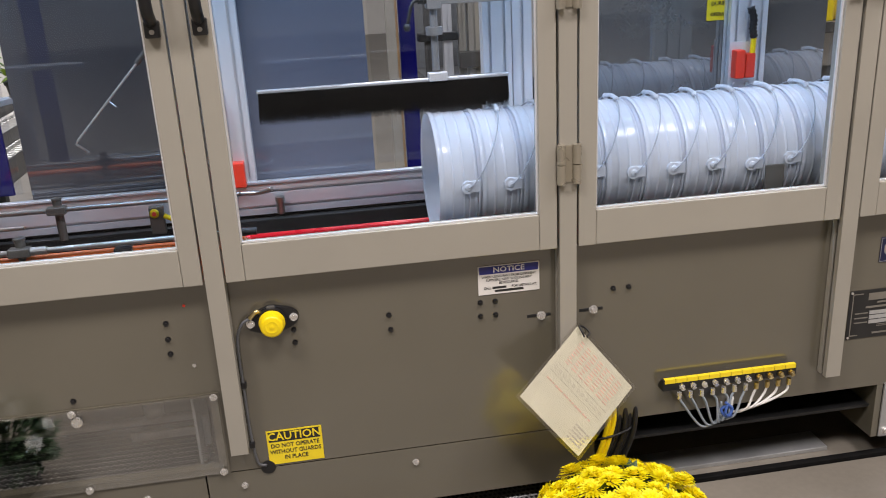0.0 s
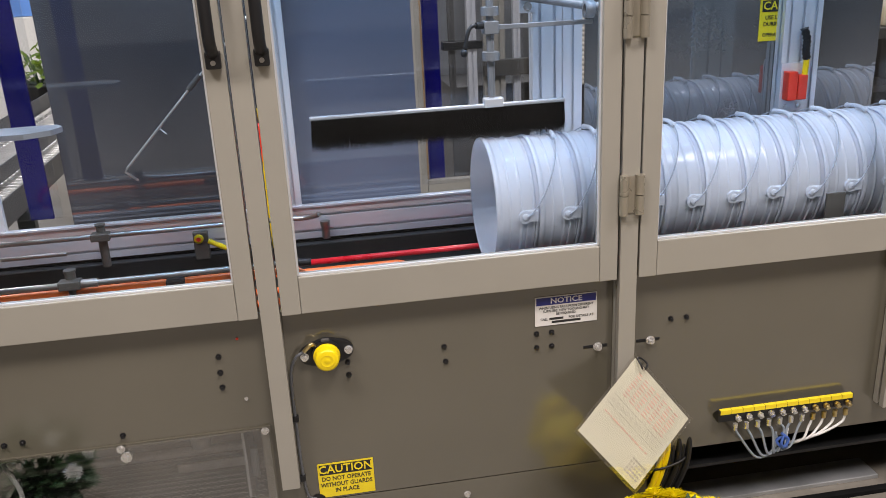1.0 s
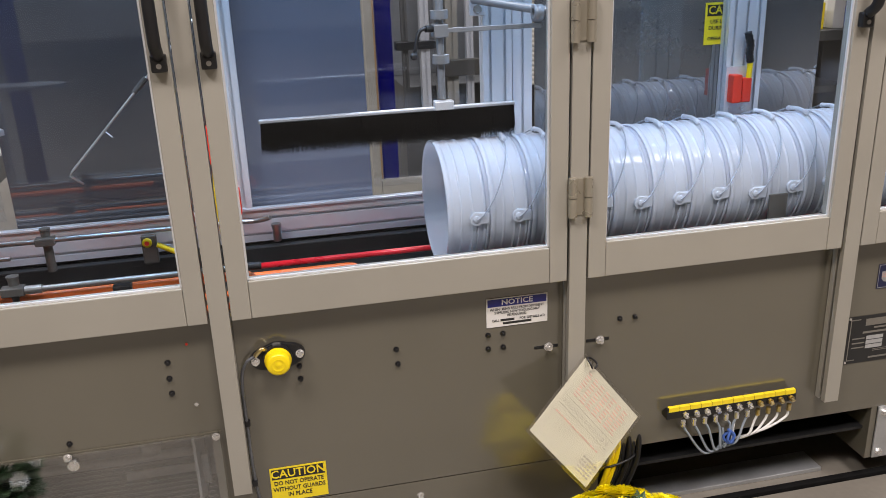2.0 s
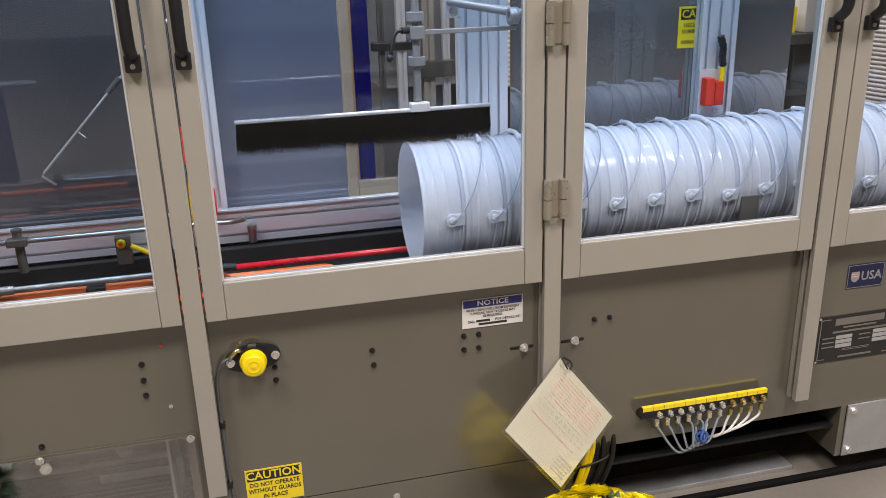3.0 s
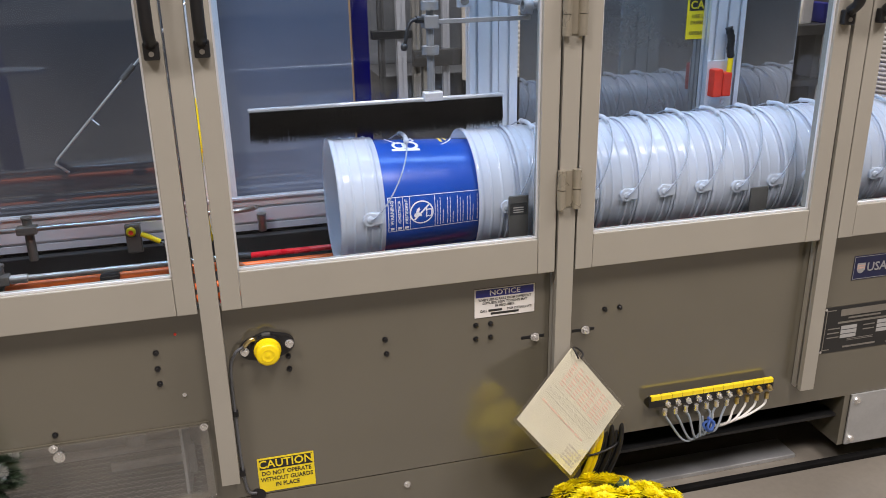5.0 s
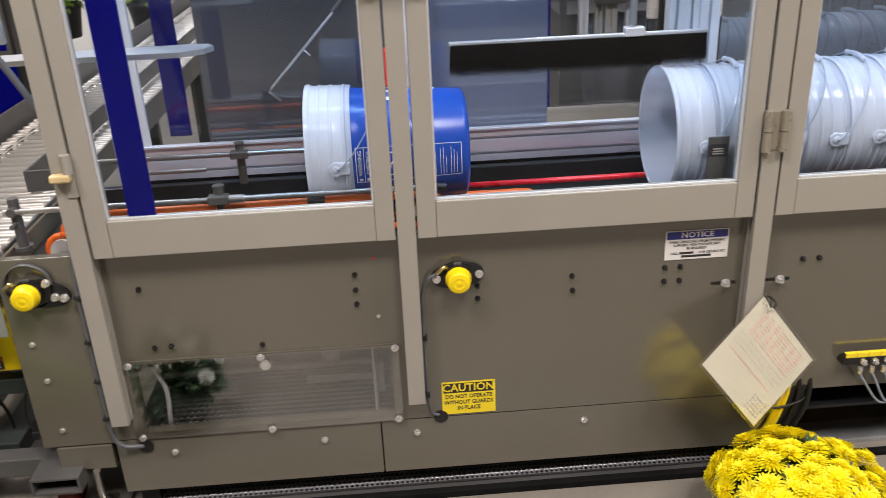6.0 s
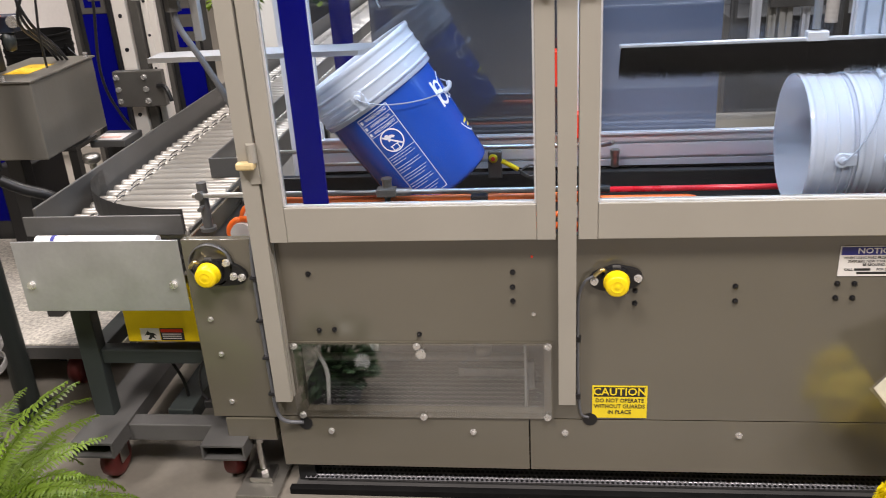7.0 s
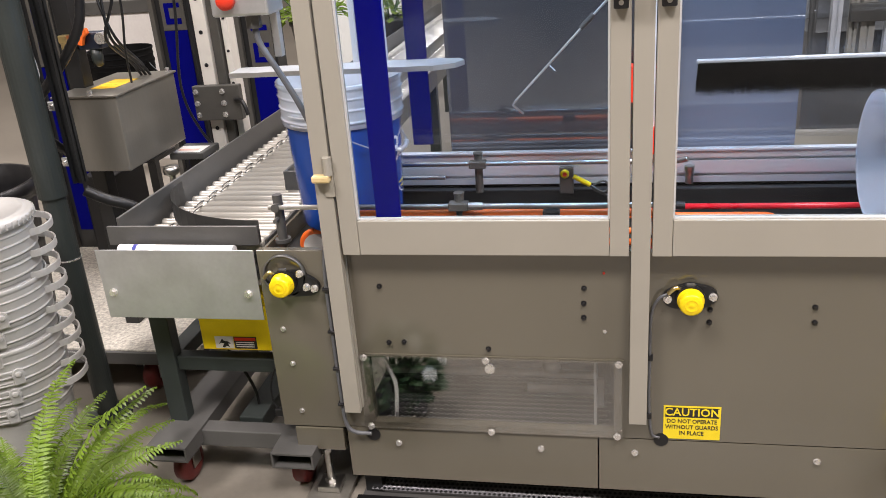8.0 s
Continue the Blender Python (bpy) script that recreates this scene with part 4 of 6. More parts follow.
def flat_ring(bm, cx, cy, r0, r1, a0=0.0, a1=2 * math.pi, n=36):
    p = [(a0 + (a1 - a0) * k / n) for k in range(n + 1)]
    i = [bm.verts.new((cx + r0 * math.cos(a), cy + r0 * math.sin(a), 0)) for a in p]
    o = [bm.verts.new((cx + r1 * math.cos(a), cy + r1 * math.sin(a), 0)) for a in p]
    for k in range(n):
        bm.faces.new((i[k], o[k], o[k + 1], i[k + 1]))


def curved(bm, r0, r1, a0, a1, z0, z1, s, n=8):
    """A thin rib that follows the pail's wall."""
    cols = []
    for k in range(n + 1):
        a = a0 + (a1 - a0) * k / n
        cols.append([bm.verts.new((r * math.sin(a), s * r * math.cos(a), z)) for r, z in ((r0, z0), (r1, z0), (r1, z1), (r0, z1))])
    for p, q in zip(cols, cols[1:]):
        for k in range(4):
            bm.faces.new((p[k], p[(k + 1) % 4], q[(k + 1) % 4], q[k]))
    bm.faces.new(cols[0])
    bm.faces.new(cols[-1][::-1])
    bmesh.ops.recalc_face_normals(bm, faces=bm.faces)


def make_pail(name, label, band=M["pail_white"], shell=M["pail_blue"], printed=True, group="", wire=0.0016, swing=0.1535):
    p = thing(name, label, "pail", group=group)
    part("body", lathe(B(), OUT_BODY, 64), shell, p)
    part("rim_band", lathe(B(), OUT_RIM, 64), band, p, "white ribbed rim and inside")
    for s in (-1, 1):
        bm = B()
        box(bm, -0.0135, 0.0135, s * 0.139, s * 0.1515, 0.2625, 0.293, 0.003)
        rod(bm, (0, s * 0.139, 0.292), (0, s * 0.1520, 0.292), 0.0148, 24)
        lathe(bm, [(0.0085, 0.0), (0.0085, 0.0015), (0.0060, 0.0032), (0, 0.0032)], 20, Matrix.Translation((0, s * 0.1520, 0.292)) @ pose(0, 0, 0, -90 * s))
        for z0, z1 in ((0.2650, 0.2674), (0.2860, 0.2884)):
            curved(bm, 0.139, 0.1492, -0.66, -0.08, z0, z1, s)
        part("ear", bm, band, p)
    arc = []
    for k in range(41):
        a = math.pi * (0.5 - 0.5 * math.cos(math.pi * k / 40))
        reach = math.sin(a)
        arc.append((swing * reach, -0.1565 * math.cos(a), 0.292 - 0.098 * reach ** 0.7))
    if wire > 0.002:
        bm = B()
        rows = []
        for k in range(17):
            a = -0.62 + 1.24 * k / 16
            rad = 0.146 + 0.040 * math.cos(a / 0.62 * math.pi / 2) ** 0.6
            rows.append([bm.verts.new((q * math.cos(a), q * math.sin(a), z)) for q, z in ((rad, 0.300), (rad + 0.0045, 0.300), (rad + 0.0045, 0.318), (rad, 0.318))])
        for u, v in zip(rows, rows[1:]):
            for k in range(4):
                bm.faces.new((u[k], u[(k + 1) % 4], v[(k + 1) % 4], v[k]))
        part("strap_handle", bm, band, p, "plastic strap handle")
        return p
    bail = part("bail", sweep(B(), arc, wire, 6), M["wire"], p, "thin wire bail")
    bm = B()
    hold = []
    for k in range(9):
        a = math.pi * (0.425 + 0.15 * k / 8)
        hold.append((swing * math.sin(a), -0.1565 * math.cos(a), 0.292 - 0.098 * math.sin(a) ** 0.7))
    sweep(bm, hold, 0.0052, 10)
    for q in (hold[0], hold[-1]):
        bmesh.ops.create_uvsphere(bm, u_segments=12, v_segments=8, radius=0.0068, matrix=Matrix.Translation(q))
    part("grip", bm, band, bail)
    if printed:
        bm = B()
        x0, x1, z0, z1 = -0.040, 0.040, 0.020, 0.250
        for a in ((x0, x1, z0, z0 + 0.0015), (x0, x1, z1 - 0.0015, z1), (x0, x0 + 0.0015, z0, z1), (x1 - 0.0015, x1, z0, z1)):
            flat_bar(bm, *a)
        for zz in (0.232, 0.216, 0.2005, 0.143):
            flat_bar(bm, x0, x1, zz - 0.0006, zz + 0.0006)
        for body, zz in (("WARNING", 0.2405), ("ADVERTENCIA", 0.2240), ("AVERTISSEMENT", 0.2080)):
            text_into(bm, body, 0.0115 if len(body) < 9 else 0.0090, Matrix.Translation((0.005, zz, 0)), 0.0, squeeze=1.0 if len(body) < 9 else 0.88)
            flat_bar(bm, -0.036, -0.030, zz - 0.004, zz + 0.004)
        flat_ring(bm, 0, 0.174, 0.0243, 0.0275)
        c45 = 0.7071
        for k in range(12):
            t0, t1 = -0.0235 + k * 0.047 / 12, -0.0235 + (k + 1) * 0.047 / 12
            q = [(t0 * c45 - 0.0014, -t0 * c45 - 0.0014), (t1 * c45 - 0.0014, -t1 * c45 - 0.0014), (t1 * c45 + 0.0014, -t1 * c45 + 0.0014), (t0 * c45 + 0.0014, -t0 * c45 + 0.0014)]
            bm.faces.new([bm.verts.new((x, 0.174 + y, 0)) for x, y in q])
        flat_ring(bm, -0.006, 0.186, 0.0, 0.0055, n=14)
        flat_ring(bm, 0.002, 0.176, 0.004, 0.0105, 0.3, 3.4, 16)
        flat_bar(bm, -0.013, 0.009, 0.1615, 0.1640)
        flat_bar(bm, -0.011, -0.0085, 0.152, 0.1615)
        flat_bar(bm, 0.0045, 0.007, 0.152, 0.1615)
        flat_bar(bm, -0.011, 0.007, 0.1505, 0.1525)
        rr = random.Random(7)
        # five short paragraphs of three ragged lines
        for k in range(15):
            zz = 0.1370 - k * 0.0064 - (k // 3) * 0.0042
            a = -0.035
            end = rr.uniform(-0.005, 0.020) if k % 3 == 2 else rr.uniform(0.027, 0.035)
            while a < end - 0.004:
                b = min(end, a + rr.uniform(0.006, 0.014))
                flat_bar(bm, a, b, zz - 0.0006, zz + 0.0006)
                a = b + 0.0018
        part("warning_print", wrapped(bm, body_r), M["white_ink"], p, "white warning print with a barred circle")
        bm = B()
        off = 0.136 * math.pi / 2
        flat_ring(bm, off + 0.020, 0.170, 0.052, 0.056, 0.5, 2.6)
        flat_ring(bm, off - 0.035, 0.200, 0.010, 0.017)
        flat_ring(bm, off - 0.035, 0.175, 0.012, 0.019)
        flat_bar(bm, off - 0.058, off - 0.050, 0.156, 0.220)
        for i in range(4):
            flat_ring(bm, off - 0.004 + 0.026 * i, 0.172, 0.008, 0.0125)
        flat_ring(bm, off + 0.02, 0.130, 0.060, 0.063, 3.6, 5.8)
        part("maker_mark", wrapped(bm, body_r), M["white_ink"], p, "white rounded maker's mark")
        bm = B()
        flat_bar(bm, off - 0.02, off + 0.05, 0.095, 0.101)
        flat_bar(bm, off - 0.01, off + 0.04, 0.083, 0.088)
        part("maker_line", wrapped(bm, body_r), M["yellow_label"], p)
    return p


AXIS_Y, AXIS_Z, MOUTH, NEST = 0.200, 0.8395, 0.442, 0.097
pail = make_pail("pail", "white-rimmed blue printed plastic pail with wire bail", group="nested pails")
pail.matrix_basis = pose(MOUTH + H, AXIS_Y, AXIS_Z, 0, -90, 0)
rng = random.Random(11)
STACK = []
for i in range(1, 17):
    roll = rng.uniform(-4, 4)
    STACK.append((copy_thing(pail, pose(MOUTH + NEST * i + H + 0.0, AXIS_Y, AXIS_Z, 0, -90, 0) @ pose(0, 0, 0, 0, 0, roll)), i, roll))


# ---- under and in front of the machine ----
part("base_bar", box(B(), -0.76, 0.80, -0.024, -0.004, 0.0, 0.019, 0.002), M["matte_black"], machine)
part("base_bar", box(B(), -0.76, 2.30, 0.42, 0.45, 0.0, 0.10, 0.002), M["blackmetal"], machine)
part("base_leg", box(B(), -0.745, -0.70, 0.02, 0.06, 0.0, 0.16, 0.002), M["blackmetal"], machine)
part("base_leg", box(B(), 2.20, 2.245, 0.02, 0.06, 0.0, 0.16, 0.002), M["blackmetal"], machine)
bm = B()
for i in range(120):
    for j in range(8):
        cx, cy = -0.72 + (i + 0.5 * (j % 2)) * 0.0125, 0.03 + j * 0.016
        o = [(cx - 0.00625, cy - 0.008), (cx + 0.00625, cy - 0.008), (cx + 0.00625, cy + 0.008), (cx - 0.00625, cy + 0.008)]
        n = [(cx - 0.0050, cy), (cx, cy - 0.0060), (cx + 0.0050, cy), (cx, cy + 0.0060)]
        ov = [bm.verts.new((x, y - 0.012, 0.026)) for x, y in o]
        nv = [bm.verts.new((x, y - 0.012, 0.0245)) for x, y in n]
        for k in range(4):
            bm.faces.new((ov[k], ov[(k + 1) % 4], nv[(k + 1) % 4], nv[k]))
part("drip_mesh", bm, M["mesh_metal"], machine, "expanded metal drip tray under the machine", "stuff")
part("drip_pan", box(B(), -0.75, 0.80, 0.002, 0.40, 0.006, 0.012, 0.001), M["drive_grey"], machine)
part("base_bar", box(B(), 0.803, 2.30, 0.006, 0.026, 0.0, 0.014, 0.002), M["matte_black"], machine)
part("base_plate", box(B(), 0.95, 1.478, 0.066, 0.150, 0.0, 0.012, 0.002), M["galv"], machine, "flat steel base plate on the floor")
for k in range(5):
    cx, cy = 0.822 + 0.013 * k, 0.004 + 0.006 * (k % 2)
    part("hanging_cable", sweep(B(), smooth_path([(cx + 0.012, 0.035, 0.30), (cx + 0.020, cy, 0.25), (cx + 0.012, cy - 0.012, 0.19), (cx - 0.012, cy - 0.008, 0.12), (cx - 0.035, cy + 0.01, 0.06), (cx - 0.05, 0.05, 0.02)]), 0.0068, 10), M["black"], machine)
for k in range(2):
    cx = 0.800 + 0.013 * k
    part("yellow_cable", sweep(B(), smooth_path([(cx + 0.020, 0.035, 0.30), (cx + 0.024, -0.004, 0.25), (cx + 0.010, -0.014, 0.19), (cx - 0.012, -0.008, 0.12), (cx - 0.03, 0.04, 0.05)]), 0.0068, 10), M["yellow"], machine)
part("cable_strap", sweep(B(), smooth_path([(0.792, -0.016, 0.188), (0.83, -0.022, 0.196), (0.875, -0.012, 0.204), (0.885, 0.01, 0.206)], 5), 0.003, 8), M["black"], machine)
bm = rod(B(), (-0.842, 0.03, 0.02), (-0.842, 0.03, 0.152), 0.009, 14)
rod(bm, (-0.842, 0.03, 0.125), (-0.842, 0.03, 0.137), 0.016, 6)
rod(bm, (-0.842, 0.03, 0.030), (-0.842, 0.03, 0.042), 0.016, 6)
box(bm, -0.872, -0.812, 0.0, 0.06, 0.014, 0.030, 0.002)
part("levelling_foot", bm, M["steel"], machine, "steel levelling foot with lock nuts")
part("foot_bar", box(B(), -0.895, -0.785, -0.05, 0.42, 0.0, 0.013, 0.002), M["stainless"], machine)

# laminated card hung on the post by a cable tie
card_x = Vector((0.611, 0.0, -0.792)).normalized()
card_n = card_x.cross(Vector((0.74, 0.34, 0.57))).normalized()
card_y = card_n.cross(card_x)
card_m = Matrix.Translation((0.7185, -0.083, 0.3665)) @ Matrix((card_x, card_y, card_n)).transposed().to_4x4()
card = thing("laminated_card", "laminated card with faded red print hung by a cable tie", "card")
bm = B()
box(bm, -0.111, 0.111, -0.105, 0.105, -0.0006, 0.0006)
bm.transform(card_m)
part("sheet", bm, M["laminate"], card)
bm = B()
box(bm, -0.1195, 0.1195, -0.113, 0.113, 0.0008, 0.0011)
bm.transform(card_m)
film = part("film", bm, M["film_edge"], card, "clear laminating film")
film.visible_shadow = False
rng = random.Random(3)
red, grey = B(), B()
for c in range(7):
    for r in range(9):
        w = rng.uniform(0.010, 0.019)
        box(red, -0.078 + c * 0.024, -0.078 + c * 0.024 + w, 0.086 - r * 0.0075, 0.0885 - r * 0.0075, 0.0013, 0.0015)
for c in range(11):
    flat_ring(grey, -0.088 + c * 0.0172, 0.002, 0.0030, 0.0042, n=12)
for v in grey.verts:
    v.co.z = 0.0015
for zz in (0.014, -0.010):
    box(grey, -0.098, 0.098, zz, zz + 0.0006, 0.0013, 0.0015)
for c in range(16):
    box(red, -0.09 + c * 0.0105, -0.09 + c * 0.0105 + rng.uniform(0.005, 0.009), -0.030, -0.0265, 0.0013, 0.0015)
for r in range(5):
    for c in range(5):
        box(grey, 0.050 + c * 0.0105, 0.050 + c * 0.0105 + rng.uniform(0.005, 0.009), -0.058 - r * 0.0085, -0.054 - r * 0.0085, 0.0013, 0.0015)
for bm_, nm, mt in ((red, "red_print", "red_ink"), (grey, "grey_print", "grey_ink")):
    bm_.transform(card_m)
    part(nm, bm_, M[mt], card, "", "stuff")
part("cable_tie", sweep(B(), smooth_path([(0.741, -0.062, 0.493), (0.737, -0.060, 0.503), (0.734, -0.048, 0.514), (0.745, -0.046, 0.510), (0.756, -0.052, 0.498), (0.747, -0.062, 0.492)], 6), 0.0022), M["black"], card)


# ---- flowers ----
def flower_mesh(r, material, rings=((20, 1.0, 0.0, 0.10), (19, 0.88, 0.10, 0.22), (16, 0.72, 0.18, 0.42), (12, 0.52, 0.24, 0.75), (8, 0.32, 0.28, 1.2))):
    """A double flower: rings of blunt, cupped petals that stand steeper towards the middle."""
    bm = B()
    rng = random.Random(2)
    up = Vector((0, 0, 1))
    for ring, (n, rr, lift, tilt) in enumerate(rings):
        for k in range(n):
            a = 2 * math.pi * (k + 0.5 * ring + rng.uniform(-0.2, 0.2)) / n
            d, s = Vector((math.cos(a), math.sin(a), 0)), Vector((-math.sin(a), math.cos(a), 0))
            w, ln, h = r * 0.092, r * rr * rng.uniform(0.88, 1.06), r * (lift + rng.uniform(-0.03, 0.03))
            rise = ln * tilt
            p = [d * ln * 0.15 + up * h, d * ln * 0.6 + s * w + up * (h + rise * 0.62), d * ln * 0.94 + s * w * 0.6 + up * (h + rise * 0.8), d * ln + up * (h + rise * 0.78), d * ln * 0.94 - s * w * 0.6 + up * (h + rise * 0.8), d * ln * 0.6 - s * w + up * (h + rise * 0.62)]
            mid = bm.verts.new(d * ln * 0.6 + up * (h + rise * 0.5))
            vs = [bm.verts.new(q) for q in p]
            for i in range(6):
                bm.faces.new((mid, vs[i], vs[(i + 1) % 6]))
    lathe(bm, [(0.0, r * 0.5), (r * 0.16, r * 0.44), (r * 0.22, r * 0.2)], 8)
    me = bpy.data.meshes.new("flower")
    bm.to_mesh(me)
    bm.free()
    me.materials.append(material)
    return me


def leaf_clump(bm, at, out, size, rng):
    """A lobed leaf."""
    out = out.normalized()
    side = out.cross(Vector((0, 0, 1))).normalized()
    up = side.cross(out)
    pts = [(0, 0), (0.3, 0.22), (0.45, 0.14), (0.62, 0.30), (0.75, 0.14), (1.0, 0.0), (0.75, -0.14), (0.62, -0.30), (0.45, -0.14), (0.3, -0.22)]
    mid = bm.verts.new(at + out * size * 0.5 + up * size * 0.06)
    vs = [bm.verts.new(at + out * size * a + side * size * b - up * size * 0.12 * a * a) for a, b in pts]
    for i in range(len(vs)):
        bm.faces.new((mid, vs[i], vs[(i + 1) % len(vs)]))


def mum(name, label, x, y, top, rx, rz, count, petal, seed, r=0.030, pot=True):
    rng = random.Random(seed)
    t = thing(name, label, "potted plant", (x, y, 0))
    if pot:
        ph = max(0.06, top - rz * 1.25)
        part("pot", lathe(B(), [(0, 0), (rx * 0.55, 0), (rx * 0.68, ph * 0.92), (rx * 0.74, ph * 0.92), (rx * 0.74, ph), (rx * 0.66, ph), (rx * 0.6, ph * 0.85), (0, ph * 0.85)], 36), M["black"], t)
    me = flower_mesh(r, petal)
    done = []
    for _ in range(count * 12):
        if len(done) >= count:
            break
        a, e = rng.uniform(0, 2 * math.pi), math.asin(rng.uniform(0.05, 1.0))
        d = Vector((math.cos(a) * math.cos(e), math.sin(a) * math.cos(e), math.sin(e)))
        k = rng.uniform(0.90, 1.04)
        flat = math.cos(e) ** -0.25 if e < 1.35 else 1.45
        p = Vector((d.x * rx * k * flat, d.y * rx * k * flat, top - rz + d.z ** 0.8 * rz * k))
        if any((p - q).length < r * 1.0 for q in done):
            continue
        done.append(p)
        f = new("flower", me)
        f.parent = t
        nrm = (d + Vector((rng.uniform(-0.3, 0.3), rng.uniform(-0.3, 0.3), 0.35))).normalized()
        s = rng.uniform(0.8, 1.12)
        f.matrix_basis = Matrix.Translation(p) @ nrm.to_track_quat("Z", "Y").to_matrix().to_4x4() @ pose(0, 0, 0, 0, 0, rng.uniform(0, 360)) @ Matrix.Diagonal((s, s, s, 1))
    bm = B()
    for _ in range(int((260 if count > 60 else 620) * rx / 0.2)):
        a, e = rng.uniform(0, 2 * math.pi), math.asin(rng.uniform(-0.35, 0.98))
        d = Vector((math.cos(a) * math.cos(e), math.sin(a) * math.cos(e), math.sin(e)))
        k = rng.uniform(0.55, 0.86)
        p = Vector((d.x * rx * k, d.y * rx * k, max(0.05, top - rz + d.z * rz * k)))
        leaf_clump(bm, p, d + Vector((rng.uniform(-0.6, 0.6), rng.uniform(-0.6, 0.6), rng.uniform(-0.3, 0.5))), rng.uniform(0.03, 0.055), rng)
    part("leaves", bm, M["leaf"], t, "dark green lobed leaves", "stuff")
    bm = B()
    for _ in range(26):
        a = rng.uniform(0, 2 * math.pi)
        q = Vector((math.cos(a) * rx * rng.uniform(0.2, 0.8), math.sin(a) * rx * rng.uniform(0.2, 0.8), top - rz * rng.uniform(0.2, 0.7)))
        sweep(bm, [(q.x * 0.25, q.y * 0.25, max(0.04, top - rz * 1.35)), q * 0.6 + Vector((0, 0, 0.4 * (top - rz * 1.2))), q], 0.0022, 5)
    part("stems", bm, M["leaf"], t, "", "stuff")
    return t


mum("yellow_chrysanthemum", "dense dome of yellow chrysanthemums in a black pot", 0.774, -0.255, 0.213, 0.183, 0.106, 150, M["petal"], 5, 0.036)
mum("white_chrysanthemum", "white chrysanthemum with dark green leaves in a black pot", -0.740, -0.430, 0.262, 0.140, 0.130, 10, M["petal_white"], 6, 0.026)


# ---- fern ----
fern = thing("fern", "bright green sword fern with arching fronds in a pot", "potted plant", (-1.36, -0.42, 0))
part("pot", lathe(B(), [(0, 0), (0.09, 0), (0.12, 0.17), (0.13, 0.17), (0.13, 0.19), (0.115, 0.19), (0.11, 0.165), (0, 0.165)], 36), M["black"], fern)
rng = random.Random(21)
for i in range(165):
    a = rng.uniform(0, 2 * math.pi)
    e = rng.uniform(0.05, 1.40)
    ln = rng.uniform(0.22, 0.44)
    bend = rng.uniform(-0.022, 0.022)
    d = Vector((math.cos(a), math.sin(a), 0))
    root = Vector((d.x * 0.05, d.y * 0.05, 0.17))
    spine = []
    p, ang = root.copy(), e
    n = 42
    for k in range(n + 1):
        spine.append(p.copy())
        d = Vector((d.x - bend * d.y, d.y + bend * d.x, 0)).normalized()
        p = p + (d * math.cos(ang) + Vector((0, 0, 1)) * math.sin(ang)) * (ln / n)
        ang -= (0.024 + 0.018 * rng.random()) * (1.2 - 0.3 * e)
    bm = B()
    sweep(bm, spine[::3], 0.0016, 5)
    side0 = d.cross(Vector((0, 0, 1)))
    for k in range(3, n + 1):
        f = k / n
        tdir = (spine[k] - spine[k - 1]).normalized()
        up = side0.cross(tdir)
        llen = rng.uniform(0.86, 1.1) * 0.029 * math.sin(math.pi * min(1.0, (0.10 + 0.90 * f)) ** 1.25) ** 0.75 + 0.003
        wid = ln / n * 0.40
        for s in (-1, 1):
            o = (side0 * s + tdir * 0.32 + up * rng.uniform(-0.45, 0.20)).normalized()
            q = spine[k]
            v = [bm.verts.new(c) for c in (q - tdir * wid * 0.8, q + o * llen * 0.55 - tdir * wid + up * 0.002, q + o * llen - up * 0.004, q + o * llen * 0.55 + tdir * wid, q + tdir * wid * 0.8)]
            bm.faces.new(v)
    part("frond", bm, M["fern"], fern)

# ---- roller conveyor ----
conveyor = thing("roller_conveyor", "grey roller conveyor curving away from the machine's outlet", "conveyor")
CX0, CX1 = -1.302, -0.955
bm = lathe(B(), [(0, -0.172), (0.0162, -0.172), (0.0165, -0.165), (0.0165, -0.128), (0.0152, -0.126), (0.0152, -0.098), (0.0165, -0.096), (0.0165, 0.165), (0.0162, 0.172), (0, 0.172)], 16, pose(0, 0, 0, 0, 90))
roller_mesh = finish(bm, "roller", M["roller"])
for i in range(96):
    r = new("roller", roller_mesh)
    r.parent = conveyor
    y = 0.115 + i * 0.0455
    r.matrix_basis = pose((CX0 + CX1) / 2, y, 0.671, random.uniform(0, 60))
for i in range(95):
    y, cx = 0.115 + i * 0.0455, CX0 + (0.052 if i % 2 else 0.068)
    part("drive_band", sweep(B(), [(cx, y - 0.006, 0.687), (cx, y + 0.008, 0.6895), (cx, y + 0.0375, 0.6895), (cx, y + 0.0515, 0.687)], 0.0018, 6), M["rail_grey"], conveyor)
# dark pan added below the open rollers to darken the gaps between them
part("roller_bed", box(B(), CX0 - 0.01, CX1 + 0.004, 0.09, 0.34, 0.600, 0.612, 0.002), M["blackmetal"], conveyor)
part("inner_rail", box(B(), CX1 + 0.006, CX1 + 0.012, 0.09, 4.5, 0.60, 0.690, 0.002), M["rail_grey"], conveyor)
part("side_rail", box(B(), CX0 - 0.026, CX0 - 0.018, 0.08, 4.5, 0.60, 0.752, 0.002), M["rail_grey"], conveyor)
part("side_rail", box(B(), -1.030, -1.023, 0.474, 4.5, 0.692, 0.748, 0.002), M["rail_grey"], conveyor)
part("end_rail", box(B(), -1.345, -0.948, 0.058, 0.066, 0.688, 0.738, 0.002), M["rail_grey"], conveyor)
arc = [(-1.306 + 0.358 * (1 - math.cos(a)), 0.396 - 0.324 * math.sin(a)) for a in (math.pi / 2 * k / 14 for k in range(15))]
bm = B()
inner = [bm.verts.new((x, y, z)) for z in (0.692, 0.748) for x, y in arc]
for k in range(14):
    bm.faces.new((inner[k], inner[k + 1], inner[k + 16], inner[k + 15]))
